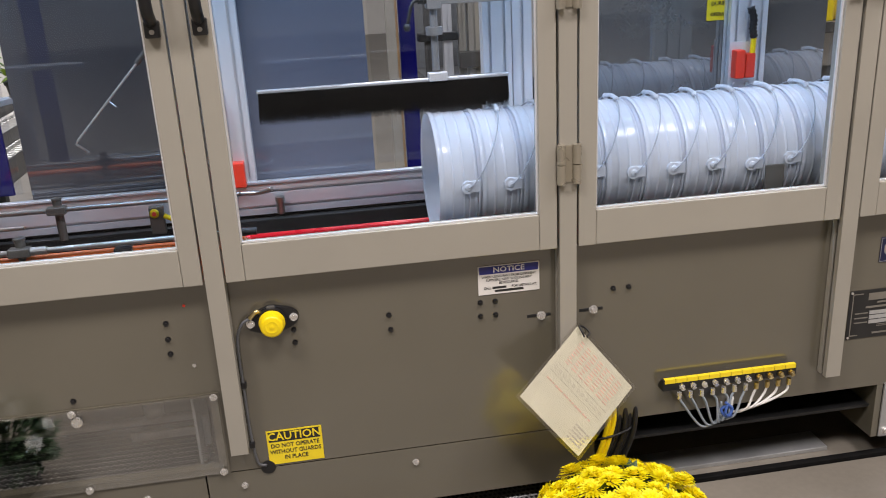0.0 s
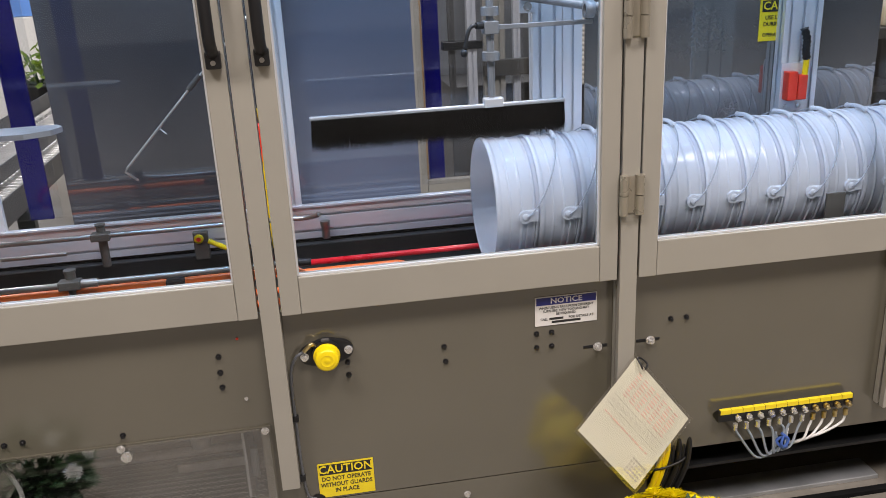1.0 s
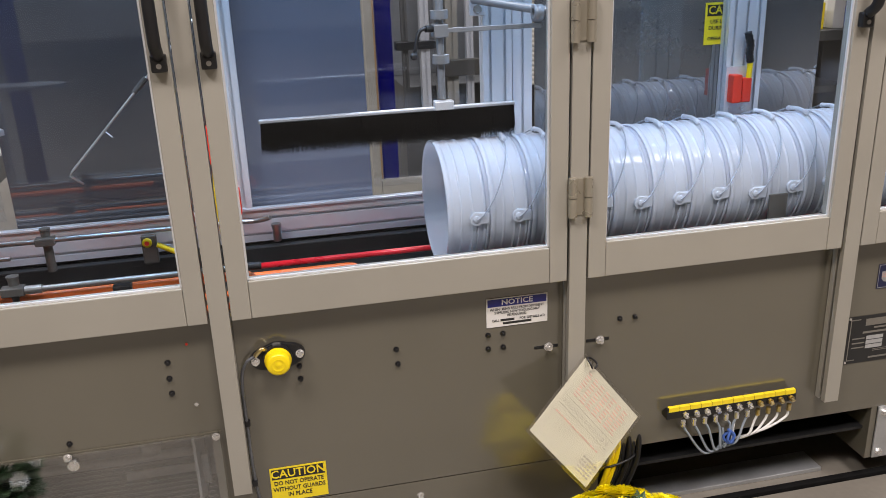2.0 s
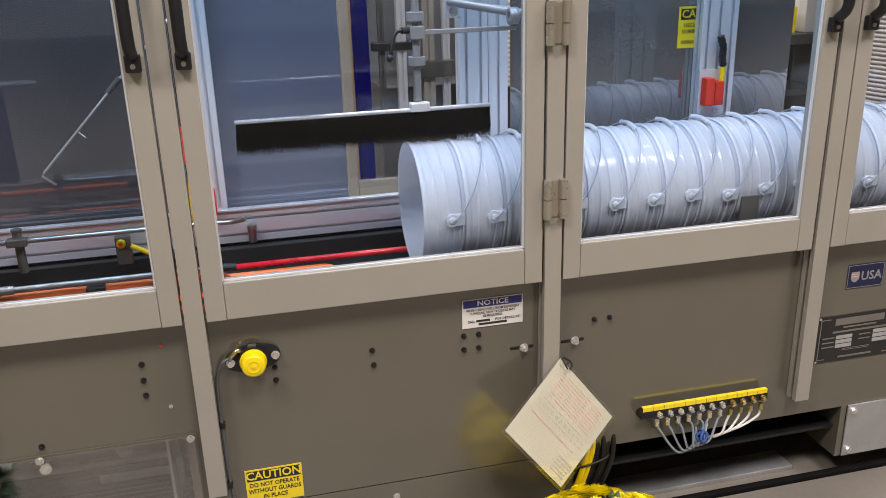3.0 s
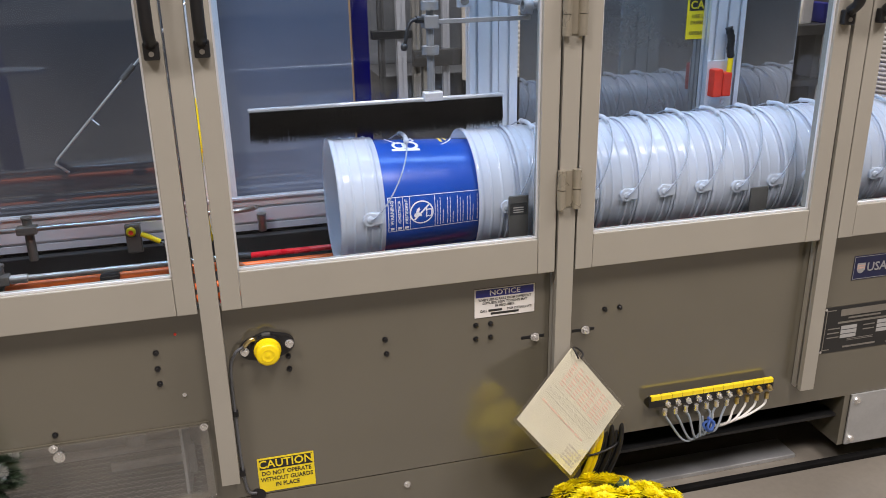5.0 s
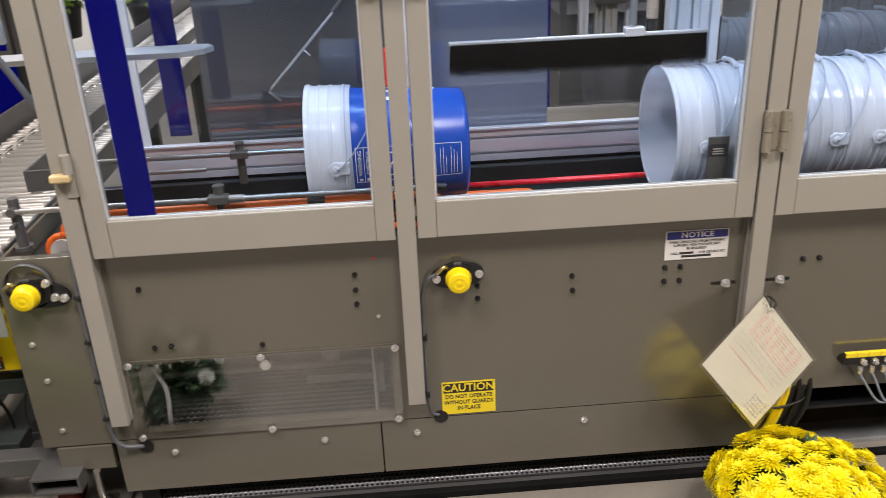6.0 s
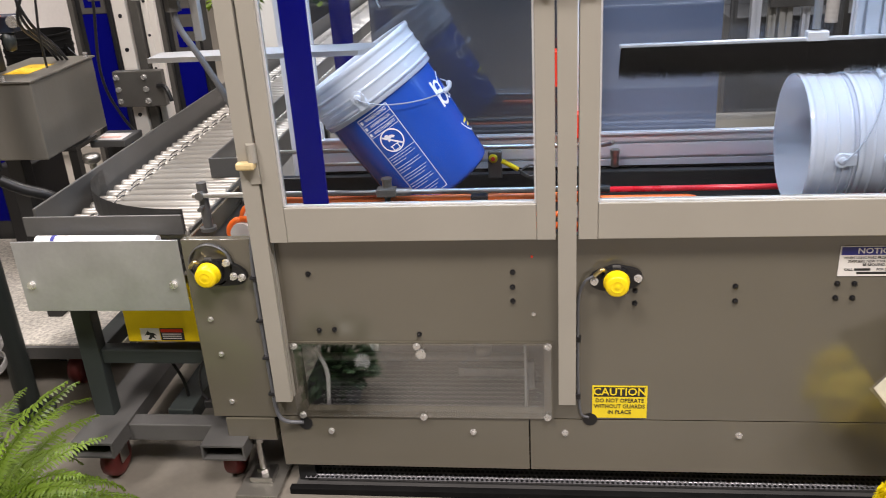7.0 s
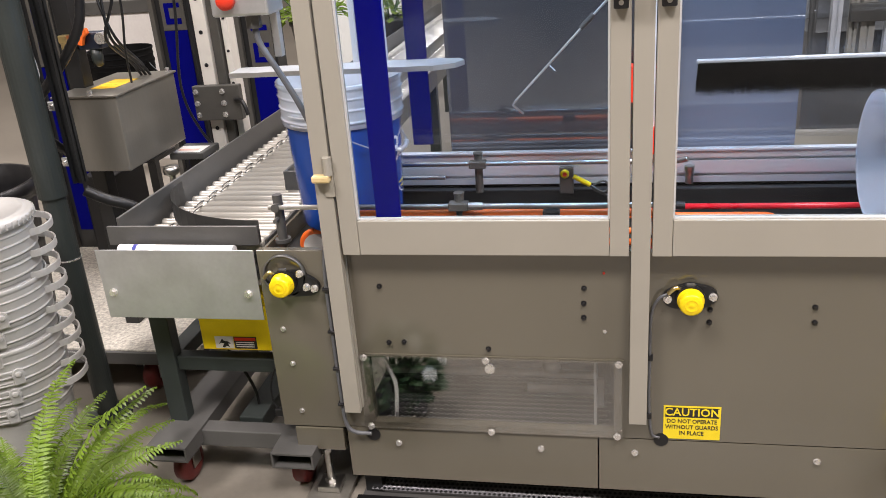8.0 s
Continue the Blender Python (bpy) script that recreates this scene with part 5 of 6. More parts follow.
bmesh.ops.solidify(bm, geom=bm.faces, thickness=0.003)
part("curved_guide", bm, M["rail_grey"], conveyor, "curved sheet guide at the turn")
part("right_guide", box(B(), -1.030, -0.93, 0.464, 0.472, 0.692, 0.748, 0.001), M["rail_grey"], conveyor)
part("front_roller", rod(B(), (CX0 + 0.0, 0.032, 0.684), (-1.0, 0.026, 0.684), 0.017, 20), M["white_label"], conveyor)
part("blue_ring", rod(B(), (-1.262, 0.0315, 0.684), (-1.252, 0.0315, 0.684), 0.0176, 20), M["navy"], conveyor)
cover = part("end_cover", box(B(), -1.348, -0.939, -0.004, 0.0, 0.520, 0.701, 0.001), M["galv"], conveyor, "galvanised sheet end cover")
for bx in (-1.322, -0.968):
    part("bolt", hex_bolt(B(), bx, -0.004, 0.589, 0.0085, 0.007), M["bolt"], cover)
for lx, ly in ((-1.275, 0.10), (-0.98, 0.62), (-1.275, 1.5), (-0.98, 1.5), (-1.275, 2.35), (-0.98, 2.35), (-1.275, 4.3), (-0.98, 4.3)):
    part("leg", box(B(), lx - 0.026, lx + 0.026, ly - 0.02, ly + 0.02, 0.12 if ly < 0.2 else 0.0, 0.60, 0.003), M["greysteel"], conveyor)
part("cross_beam", box(B(), -1.30, -0.93, 0.09, 0.13, 0.316, 0.356, 0.003), M["greysteel"], conveyor)
part("cross_beam", box(B(), -1.30, -0.93, 0.05, 0.10, 0.105, 0.155, 0.003), M["rail_grey"], conveyor)
part("long_beam", box(B(), -1.30, -1.25, 0.13, 1.50, 0.316, 0.356, 0.003), M["greysteel"], conveyor)
part("long_beam", box(B(), -1.12, -1.05, 0.12, 1.50, 0.105, 0.155, 0.003), M["greysteel"], conveyor)
for fx in (-1.31, -0.965):
    bm = B()
    loops = []
    for y in (-0.045, 0.55):
        for x0, x1, z0, z1 in ((fx, fx + 0.112, 0.118, 0.162), (fx + 0.005, fx + 0.107, 0.123, 0.157)):
            loops.append([bm.verts.new(p) for p in ((x0, y, z0), (x1, y, z0), (x1, y, z1), (x0, y, z1))])
    for p, q in ((loops[0], loops[1]), (loops[2], loops[3]), (loops[0], loops[2]), (loops[1], loops[3])):
        for k in range(4):
            bm.faces.new((p[k], p[(k + 1) % 4], q[(k + 1) % 4], q[k]))
    bmesh.ops.recalc_face_normals(bm, faces=bm.faces)
    part("fork_tube", bm, M["rail_grey"], conveyor, "open steel fork tube")


def caster(x, y, parent):
    bm = lathe(B(), [(0, -0.02), (0.036, -0.02), (0.05, -0.016), (0.052, 0), (0.05, 0.016), (0.036, 0.02), (0, 0.02)], 32, Matrix.Translation((x, y, 0.052)) @ pose(0, 0, 0, 90, 0, 86))
    c = part("caster", bm, M["caster"], parent, "dark red rubber caster in a steel fork")
    bm = B()
    for s in (-1, 1):
        box(bm, x + s * 0.026 - 0.002, x + s * 0.026 + 0.002, y - 0.02, y + 0.02, 0.045, 0.112, 0.001)
    box(bm, x - 0.035, x + 0.035, y - 0.03, y + 0.03, 0.110, 0.117, 0.001)
    part("fork", bm, M["steel"], c)


caster(-0.925, 0.07, conveyor)
caster(-1.255, 0.05, conveyor)
guard = part("drive_guard", box(B(), -1.155, -0.945, 0.07, 0.20, 0.392, 0.518, 0.004), M["yellow"], conveyor, "yellow drive guard with a warning label")
part("label_white", box(B(), -1.118, -1.068, 0.0688, 0.0696, 0.398, 0.432), M["white_label"], guard)
part("label_dark", box(B(), -1.066, -1.005, 0.0688, 0.0696, 0.398, 0.432), M["ink"], guard)
part("label_red", box(B(), -1.064, -1.007, 0.0682, 0.0687, 0.421, 0.430), M["red"], guard)
part("label_words", bars(B(), -1.061, -1.012, 0.401, 0.419, 0.0686, 3, 0.4), M["white_label"], guard)
bm = B()
flat = [(-1.098, 0.426), (-1.094, 0.420), (-1.082, 0.418), (-1.076, 0.412), (-1.084, 0.412), (-1.080, 0.402), (-1.088, 0.406), (-1.094, 0.400), (-1.100, 0.402), (-1.094, 0.412), (-1.104, 0.414), (-1.110, 0.408)]
prism(bm, flat, 0, 0.0004, Matrix.Translation((0, 0.0687, 0)) @ FRONT)
part("label_mark", bm, M["ink"], guard)
part("floor_cable", sweep(B(), smooth_path([(-1.30, 0.30, 0.40), (-1.18, 0.24, 0.30), (-1.10, 0.20, 0.20), (-1.08, 0.18, 0.10), (-1.05, 0.2, 0.01)]), 0.0045), M["black"], conveyor)
part("plug_cable", sweep(B(), smooth_path([(-0.955, 0.05, 0.36), (-0.975, 0.05, 0.31), (-0.978, 0.05, 0.26), (-0.965, 0.05, 0.235)]), 0.003), M["black"], conveyor)
part("plug", box(B(), -0.974, -0.952, 0.04, 0.056, 0.215, 0.236, 0.003), M["black"], conveyor)

# ---- pole with control box, hoses ----
pole = thing("support_pole", "dark green-grey round steel support pole with a slotted strut", "pole")
part("tube", rod(B(), (-1.666, 0.32, 0.0), (-1.666, 0.32, 0.75), 0.033, 28), M["greysteel"], pole)
part("sleeve", rod(B(), (-1.666, 0.32, 0.538), (-1.666, 0.32, 0.543), 0.0345, 28), M["bolt"], pole)
part("upper_tube", rod(B(), (-1.666, 0.32, 0.73), (-1.666, 0.32, 2.3), 0.040, 28), M["greysteel"], pole)
part("flange", rod(B(), (-1.666, 0.32, 0.0), (-1.666, 0.32, 0.012), 0.07, 28), M["greysteel"], pole)
bm = B()
prism(bm, slot_profile(0.030, 0.030, 0.030), 0.75, 2.3, Matrix.Translation((-1.615, 0.385, 0)))
part("strut", bm, M["blackmetal"], pole)
cbox = thing("control_box", "stainless steel control enclosure with a yellow label on its lid", "control box")
part("body", box(B(), -1.722, -1.520, 0.50, 0.86, 0.745, 0.968, 0.004), M["stainless"], cbox)
part("lid", box(B(), -1.728, -1.514, 0.494, 0.868, 0.968, 0.974, 0.002), M["stainless"], cbox)
part("lid_label", box(B(), -1.66, -1.58, 0.60, 0.74, 0.9742, 0.9748), M["amber_label"], cbox)
part("label_words", bars(bars(B(), -1.65, -1.59, 0.0, 0.0004, 0.02, 1), -1.65, -1.60, 0.0, 0.0004, -0.02, 1), M["ink"], cbox).matrix_basis = Matrix.Translation((0, 0.67, 0.9750))
for bz in (0.945, 0.775):
    part("mount_ear", box(B(), -1.748, -1.722, 0.505, 0.512, bz - 0.014, bz + 0.014, 0.002), M["galv"], cbox)
    part("ear_bolt", hex_bolt(B(), -1.737, 0.505, bz, 0.007), M["bolt"], cbox)
for bx, by in ((-1.60, 0.50), (-1.53, 0.84)):
    part("lid_latch", rod(B(), (bx, by, 0.973), (bx, by, 0.988), 0.007, 12), M["bolt"], cbox)
part("drive_unit", box(B(), -1.865, -1.745, 0.74, 0.94, 0.0, 0.655, 0.006), M["black"], cbox)
part("stand", box(B(), -1.740, -1.690, 0.62, 0.67, 0.0, 1.6, 0.003), M["blackmetal"], cbox)
for pts, r in (([(-1.75, 0.56, 0.78), (-1.765, 0.47, 0.88), (-1.745, 0.455, 0.96), (-1.68, 0.45, 1.03), (-1.61, 0.45, 1.10), (-1.55, 0.46, 1.20), (-1.53, 0.47, 1.36)], 0.013), ([(-1.62, 0.40, 0.72), (-1.57, 0.42, 0.685), (-1.52, 0.45, 0.655), (-1.485, 0.50, 0.60), (-1.48, 0.58, 0.52), (-1.48, 0.62, 0.40)], 0.016)):
    part("hose", sweep(B(), smooth_path(pts, 14), r, 10, 0.12), M["black"], cbox, "black corrugated hose")
part("wire", sweep(B(), smooth_path([(-1.44, 0.5, 1.32), (-1.445, 0.5, 1.20), (-1.47, 0.52, 1.10), (-1.52, 0.6, 0.99)], 8), 0.0035), M["black"], cbox)
part("wire", sweep(B(), smooth_path([(-1.735, 0.45, 1.25), (-1.70, 0.42, 1.14), (-1.69, 0.42, 1.06), (-1.705, 0.42, 1.02)], 8), 0.0035), M["tube_clear"], cbox)
valve = part("valve", box(B(), -1.690, -1.615, 0.63, 0.68, 1.085, 1.135, 0.006), surface("dark_blue_valve", (0.010, 0.018, 0.040), 0.4), cbox)
part("knob", prism(B(), [(-1.680, 1.105), (-1.664, 1.100), (-1.655, 1.125), (-1.640, 1.135), (-1.645, 1.150), (-1.668, 1.145), (-1.682, 1.152)], 0, 0.016, Matrix.Translation((0, 0.628, 0)) @ FRONT), M["orange_belt"], valve, "orange valve lever")
bm = rod(B(), (-1.712, 0.60, 1.075), (-1.712, 0.60, 1.112), 0.010, 12)
box(bm, -1.724, -1.696, 0.59, 0.616, 1.112, 1.136, 0.004)
part("elbow", bm, M["brass"], valve)
part("bowl", lathe(B(), [(0, -0.055), (0.014, -0.05), (0.018, -0.03), (0.018, 0.0), (0, 0.0)], 16, pose(-1.645, 0.65, 1.085)), M["greysteel"], valve)
part("gauge", rod(B(), (-1.607, 0.62, 1.118), (-1.607, 0.645, 1.118), 0.017, 20), M["bolt"], valve)
for k, (x0, x1) in enumerate(((-1.60, -1.555), (-1.585, -1.57), (-1.545, -1.585))):
    part("wire", sweep(B(), smooth_path([(x0, 0.62, 1.45), (x0 + 0.01, 0.62, 1.25), (x1, 0.62, 1.12), (x1 - 0.01, 0.74, 1.03), (x1 - 0.015, 0.80, 0.975)], 8), 0.0045), M["black"], cbox)


def lift_column(x, y, w, label, split=0.93):
    """Upright of the lift: black sides, blue face, grey plate with plain blue bars."""
    c = thing("lift_column", label, "column", (x, y, 0), "lift columns")
    part("core", box(B(), -w * 0.5, w * 0.5, 0.0, 0.10, 0.0, 2.3, 0.003), M["blackmetal"], c)
    part("blue_face", box(B(), -w * 0.32, w * 0.42, -0.006, 0.0, 0.25, split, 0.001), M["blue"], c)
    part("grey_plate", box(B(), -w * 0.32, w * 0.42, -0.006, 0.0, split + 0.002, 2.25, 0.001), M["bracket"], c)
    bm = B()
    for k in range(9):
        z0 = split + 0.025 + k * 0.13
        box(bm, -w * 0.20, w * 0.30, -0.0075, -0.006, z0, z0 + 0.022)
        box(bm, -w * 0.20, -w * 0.06, -0.0075, -0.006, z0 + 0.022, z0 + 0.062)
        box(bm, -w * 0.20, w * 0.30, -0.0075, -0.006, z0 + 0.062, z0 + 0.080)
    part("plain_mark", bm, M["blue"], c)
    part("flange", box(B(), -w * 0.5 - 0.02, -w * 0.5, -0.02, 0.10, 0.0, 2.3, 0.002), M["bracket"], c)
    return c


lift_column(-2.27, 1.30, 0.13, "black and blue lift column with worn blue markings")
lift_column(-1.785, 1.42, 0.13, "black and blue lift column with worn blue markings", 1.03)
lift_column(-1.545, 1.66, 0.14, "black and blue lift column with worn blue markings", 0.83)
act = thing("linear_actuator", "white linear actuator with a gunmetal clamp bracket", "actuator", (0.052, 0, 0))
part("profile", box(B(), -1.555, -1.508, 1.02, 1.10, 0.0, 2.2, 0.002), M["wall"], act)
part("rail", box(B(), -1.504, -1.474, 1.03, 1.10, 0.0, 2.2, 0.002), M["bracket"], act)
part("profile", box(B(), -1.470, -1.446, 1.05, 1.10, 0.0, 2.2, 0.002), M["wall"], act)
part("edge_strip", box(B(), -1.564, -1.5565, 1.03, 1.10, 0.0, 2.2, 0.001), M["blackmetal"], act)
for k in range(12):
    part("hole_cap", rod(B(), (-1.532, 1.018, 0.52 + 0.11 * k), (-1.532, 1.021, 0.52 + 0.11 * k), 0.007, 12), M["black"], act)
    part("rail_screw", rod(B(), (-1.458, 1.048, 0.56 + 0.11 * k), (-1.458, 1.051, 0.56 + 0.11 * k), 0.005, 10), M["black"], act)
brk = part("clamp_bracket", box(B(), -1.585, -1.415, 0.985, 1.015, 0.775, 0.895, 0.003), M["bracket"], act)
for bx in (-1.572, -1.475):
    for bz in (0.795, 0.835, 0.875):
        part("bolt", hex_bolt(B(), bx, 0.985, bz, 0.008, 0.008), M["bolt"], brk)
part("lever", sweep(B(), smooth_path([(-1.43, 0.98, 0.845), (-1.40, 0.96, 0.848), (-1.385, 0.95, 0.83), (-1.375, 0.945, 0.80)], 5), 0.007, 10), M["black"], act)
for k in range(1):
    part("air_line", sweep(B(), smooth_path([(-1.59 - 0.012 * k, 1.0, 2.2), (-1.60 - 0.016 * k, 0.99, 1.6), (-1.592 - 0.01 * k, 0.99, 1.2), (-1.62 - 0.02 * k, 0.98, 0.9), (-1.58, 0.99, 0.74 - 0.03 * k), (-1.50, 1.0, 0.62)], 6), 0.005, 6), M["black"], act)
pad = thing("gauge_stand", "small steel gauge stand with a worn red and white label", "stand")
part("plate", box(B(), -1.56, -1.44, 0.80, 0.93, 0.690, 0.712, 0.003), M["rail_grey"], pad)
part("label", box(B(), -1.55, -1.455, 0.81, 0.89, 0.7122, 0.7128), M["white_label"], pad)
part("label_stripe", box(B(), -1.54, -1.47, 0.83, 0.85, 0.7130, 0.7134), M["red_ink"], pad)
part("stem", box(B(), -1.52, -1.47, 0.85, 0.90, 0.0, 0.69, 0.002), M["blackmetal"], pad)
knob = thing("adjusting_knob", "steel adjusting knob on a short stem", "knob")
part("stem", rod(B(), (-1.46, 0.62, 0.0), (-1.46, 0.62, 0.70), 0.010, 14), M["steel"], knob)
part("head", lathe(B(), [(0, 0.725), (0.022, 0.722), (0.026, 0.712), (0.024, 0.70), (0.012, 0.694), (0, 0.694)], 10, pose(-1.46, 0.62, 0)), M["steel"], knob)

# control head with a red button beside the first post
head = thing("button_box", "grey switch box with a red push button and bent conduit", "switch box")
part("body", box(B(), -0.930, -0.805, -0.03, 0.06, 1.232, 1.38, 0.006), M["galv"], head)
part("button", lathe(B(), [(0, 0.020), (0.014, 0.018), (0.019, 0.010), (0.019, 0), (0, 0)], 24, facing(-0.893, -0.03, 1.265)), M["red"], head)
part("gland", rod(B(), (-0.852, 0.0, 1.205), (-0.852, 0.0, 1.232), 0.016, 6), M["rail_grey"], head)
part("conduit", sweep(B(), smooth_path([(-0.852, 0.0, 1.205), (-0.845, 0.0, 1.17), (-0.812, 0.0, 1.11), (-0.782, 0.006, 1.045), (-0.762, 0.012, 0.99), (-0.748, 0.020, 0.94), (-0.742, 0.024, 0.86)], 8), 0.0070, 10), M["conduit"], head)
part("strut", box(B(), -0.825, -0.808, 0.02, 0.04, 1.14, 1.5, 0.002), M["galv"], head)
part("bracket_arm", box(B(), -0.87, -0.755, 0.02, 0.04, 1.34, 1.36, 0.002), M["galv"], head)

# ---- things standing about ----
milky = make_pail("milky_pail", "milky translucent plastic pail with a strap handle", M["pail_clear"], M["pail_clear"], False, "stack of milky pails", 0.0045, 0.185)
milky.matrix_basis = pose(-1.70, 0.015, 0.0, 0, 0, 34)
for i in range(1, 9):
    top_pail = copy_thing(milky, pose(-1.70 + 0.004 * (i % 3), 0.015, 0.0525 * i, 0, 0, 34 + 6 * (i % 3)))
bm = lathe(B(), [(0, 0.003), (0.118, 0.003), (0.122, 0.010), (0.134, 0.010), (0.1365, 0.0065), (0.147, 0.0065), (0.1535, 0.003), (0.1545, -0.014), (0.1525, -0.014), (0.1515, 0.001), (0, 0.001)], 56, pose(0, 0, H))
for k in range(56):
    a = 2 * math.pi * k / 56
    rod(bm, (0.1545 * math.cos(a), 0.1545 * math.sin(a), H - 0.013), (0.1535 * math.cos(a), 0.1535 * math.sin(a), H + 0.003), 0.0022, 5)
part("lid", bm, M["pail_clear"], top_pail, "milky lid with a toothed edge")
tagged(top_pail, "milky translucent plastic pail closed with a toothed lid")
speck = thing("carpeted_platform", "low platform covered in speckled carpet on a dark steel frame", "platform")
part("top", box(B(), -2.60, -1.40, 0.44, 1.30, 0.145, 0.17, 0.004), M["speckle"], speck)
part("edge", box(B(), -2.60, -1.40, 0.425, 0.439, 0.125, 0.166, 0.002), M["rail_grey"], speck)
for lx in (-2.5, -1.45):
    part("beam", box(B(), lx - 0.03, lx + 0.03, 0.46, 1.25, 0.105, 0.144, 0.002), M["blackmetal"], speck)
for lx, ly in ((-1.59, 0.50), (-1.45, 1.15), (-2.5, 0.50), (-2.5, 1.15)):
    caster(lx, ly, speck)
bin_ = thing("black_bin", "large black plastic bin", "bin")
part("body", lathe(B(), [(0, 0), (0.20, 0), (0.24, 0.55), (0.26, 0.55), (0.26, 0.60), (0.245, 0.60), (0.235, 0.53), (0.19, 0.02), (0, 0.02)], 40, pose(-2.30, 0.68, 0) @ Matrix.Diagonal((1, 1, 1.08, 1))), M["black"], bin_)
stool = thing("dark_stand", "dark steel stand holding black buckets", "stand")
part("top", box(B(), -2.62, -2.18, 1.75, 2.15, 0.40, 0.42, 0.002), M["blackmetal"], stool)
for lx, ly in ((-2.6, 1.77), (-2.2, 1.77), (-2.6, 2.13), (-2.2, 2.13)):
    part("leg", box(B(), lx - 0.02, lx + 0.02, ly - 0.02, ly + 0.02, 0.0, 0.40, 0.002), M["blackmetal"], stool)
bucket = make_pail("black_bucket", "black plastic bucket nested in a stack", M["matte_black"], M["matte_black"], False, "stack of black buckets")
bucket.matrix_basis = pose(-2.36, 1.95, 0.42)
for i in range(1, 3):
    copy_thing(bucket, pose(-2.36, 1.95, 0.42 + 0.06 * i, 0, 0, 40 * i))
rest = thing("partition", "white partition with a grey top rail behind the lift", "partition")
part("board", box(B(), -3.35, -2.05, 3.0, 3.05, 0.06, 0.945, 0.004), M["white_board"], rest)
part("top_rail", box(B(), -3.37, -2.03, 2.985, 3.065, 0.947, 1.02, 0.004), M["rail_grey"], rest)
for fx in (-3.2, -2.2):
    part("foot", box(B(), fx - 0.04, fx + 0.04, 2.85, 3.2, 0.0, 0.058, 0.004), M["blackmetal"], rest)


def bush(x, y, z0, r, count, seed):
    rng = random.Random(seed)
    t = thing("leafy_plant", "leafy green plant in a black pot on a stand", "potted plant", (x, y, 0), "plants at the back")
    part("stand", rod(B(), (0, 0, 0), (0, 0, z0 - 0.2), 0.04, 24), M["wall"], t)
    part("pot", lathe(B(), [(0, z0 - 0.2), (0.12, z0 - 0.2), (0.15, z0), (0.16, z0), (0.16, z0 + 0.03), (0.14, z0 + 0.03), (0.13, z0 - 0.02), (0, z0 - 0.02)], 28), M["black"], t)
    bm = B()
    for _ in range(count):
        d = Vector((rng.gauss(0, 1), rng.gauss(0, 1), abs(rng.gauss(0.3, 0.8)))).normalized()
        leaf_clump(bm, Vector((0, 0, z0 + 0.05)) + d * r * rng.uniform(0.2, 1.0), d + Vector((rng.uniform(-0.8, 0.8), rng.uniform(-0.8, 0.8), rng.uniform(-0.7, 0.3))), rng.uniform(0.07, 0.13), rng)
    part("leaves", bm, M["fern"], t, "bright green leaves", "stuff")
    bm = B()
    for _ in range(14):
        d = Vector((rng.gauss(0, 1), rng.gauss(0, 1), 1.2)).normalized()
        sweep(bm, [(0, 0, z0), Vector((0, 0, z0)) + d * r * 0.5, Vector((0, 0, z0 + 0.02)) + d * r], 0.004, 5)
    part("stems", bm, M["leaf"], t, "", "stuff")


bush(-2.33, 4.54, 0.64, 0.28, 200, 31)
bush(-1.78, 4.80, 0.60, 0.22, 70, 32)

M["screen_blue"] = surface("bright_blue_panel", (0.16, 0.34, 0.78), 0.4, 0.0, 0.2, 3, 60, 0.02)
booth = thing("booth_panel", "bright blue booth panel above a beige base", "panel")
part("panel", box(B(), -2.9, -1.9, 6.0, 6.04, 1.02, 2.2, 0.004), M["screen_blue"], booth)
part("base", box(B(), -2.9, -1.9, 5.99, 6.05, 0.0, 1.015, 0.004), M["wall"], booth)

# ---- seen through the back: a second machine, stacks, shelves ----
far = thing("second_machine", "second guarded machine behind, champagne frame and blue column", "machine")
part("frame_post", box(B(), 0.585, 0.632, 2.48, 2.52, 0.0, 2.2, 0.002), M["frame"], far)
part("frame_rail", box(B(), 0.634, 2.0, 2.48, 2.52, 0.20, 0.285, 0.002), M["frame"], far)
part("wood_edge", box(B(), 0.638, 0.652, 2.56, 2.60, 0.20, 2.2, 0.002), M["wood"], far)
part("blue_column", box(B(), 0.664, 0.742, 2.60, 2.64, 0.20, 2.2, 0.002), M["blue"], far)
part("cabinet", box(B(), 0.80, 2.3, 2.66, 3.2, 0.0, 0.72, 0.004), M["rail_grey"], far)
part("backing", box(B(), 0.76, 2.4, 3.10, 3.14, 0.72, 2.2, 0.002), M["dull_alu"], far)
for k, (cx, w, mt) in enumerate(((0.80, 0.03, "rail_grey"), (0.90, 0.045, "alu"), (0.975, 0.035, "frame"), (1.035, 0.06, "frame"), (1.13, 0.035, "alu"), (1.29, 0.05, "rail_grey"), (1.36, 0.03, "alu"), (1.44, 0.06, "galv"), (1.56, 0.05, "alu"), (1.70, 0.05, "frame"))):
    bm = B()
    prism(bm, slot_profile(w, w, w), 0.60, 2.2, Matrix.Translation((cx, 2.58, 0)))
    part("upright", bm, M[mt], far)
part("crosshead", box(B(), 0.95, 1.2, 2.52, 2.56, 0.78, 0.86, 0.003), M["bracket"], far)
part("crosshead", box(B(), 0.75, 0.95, 2.54, 2.6, 0.92, 0.96, 0.003), M["blackmetal"], far)


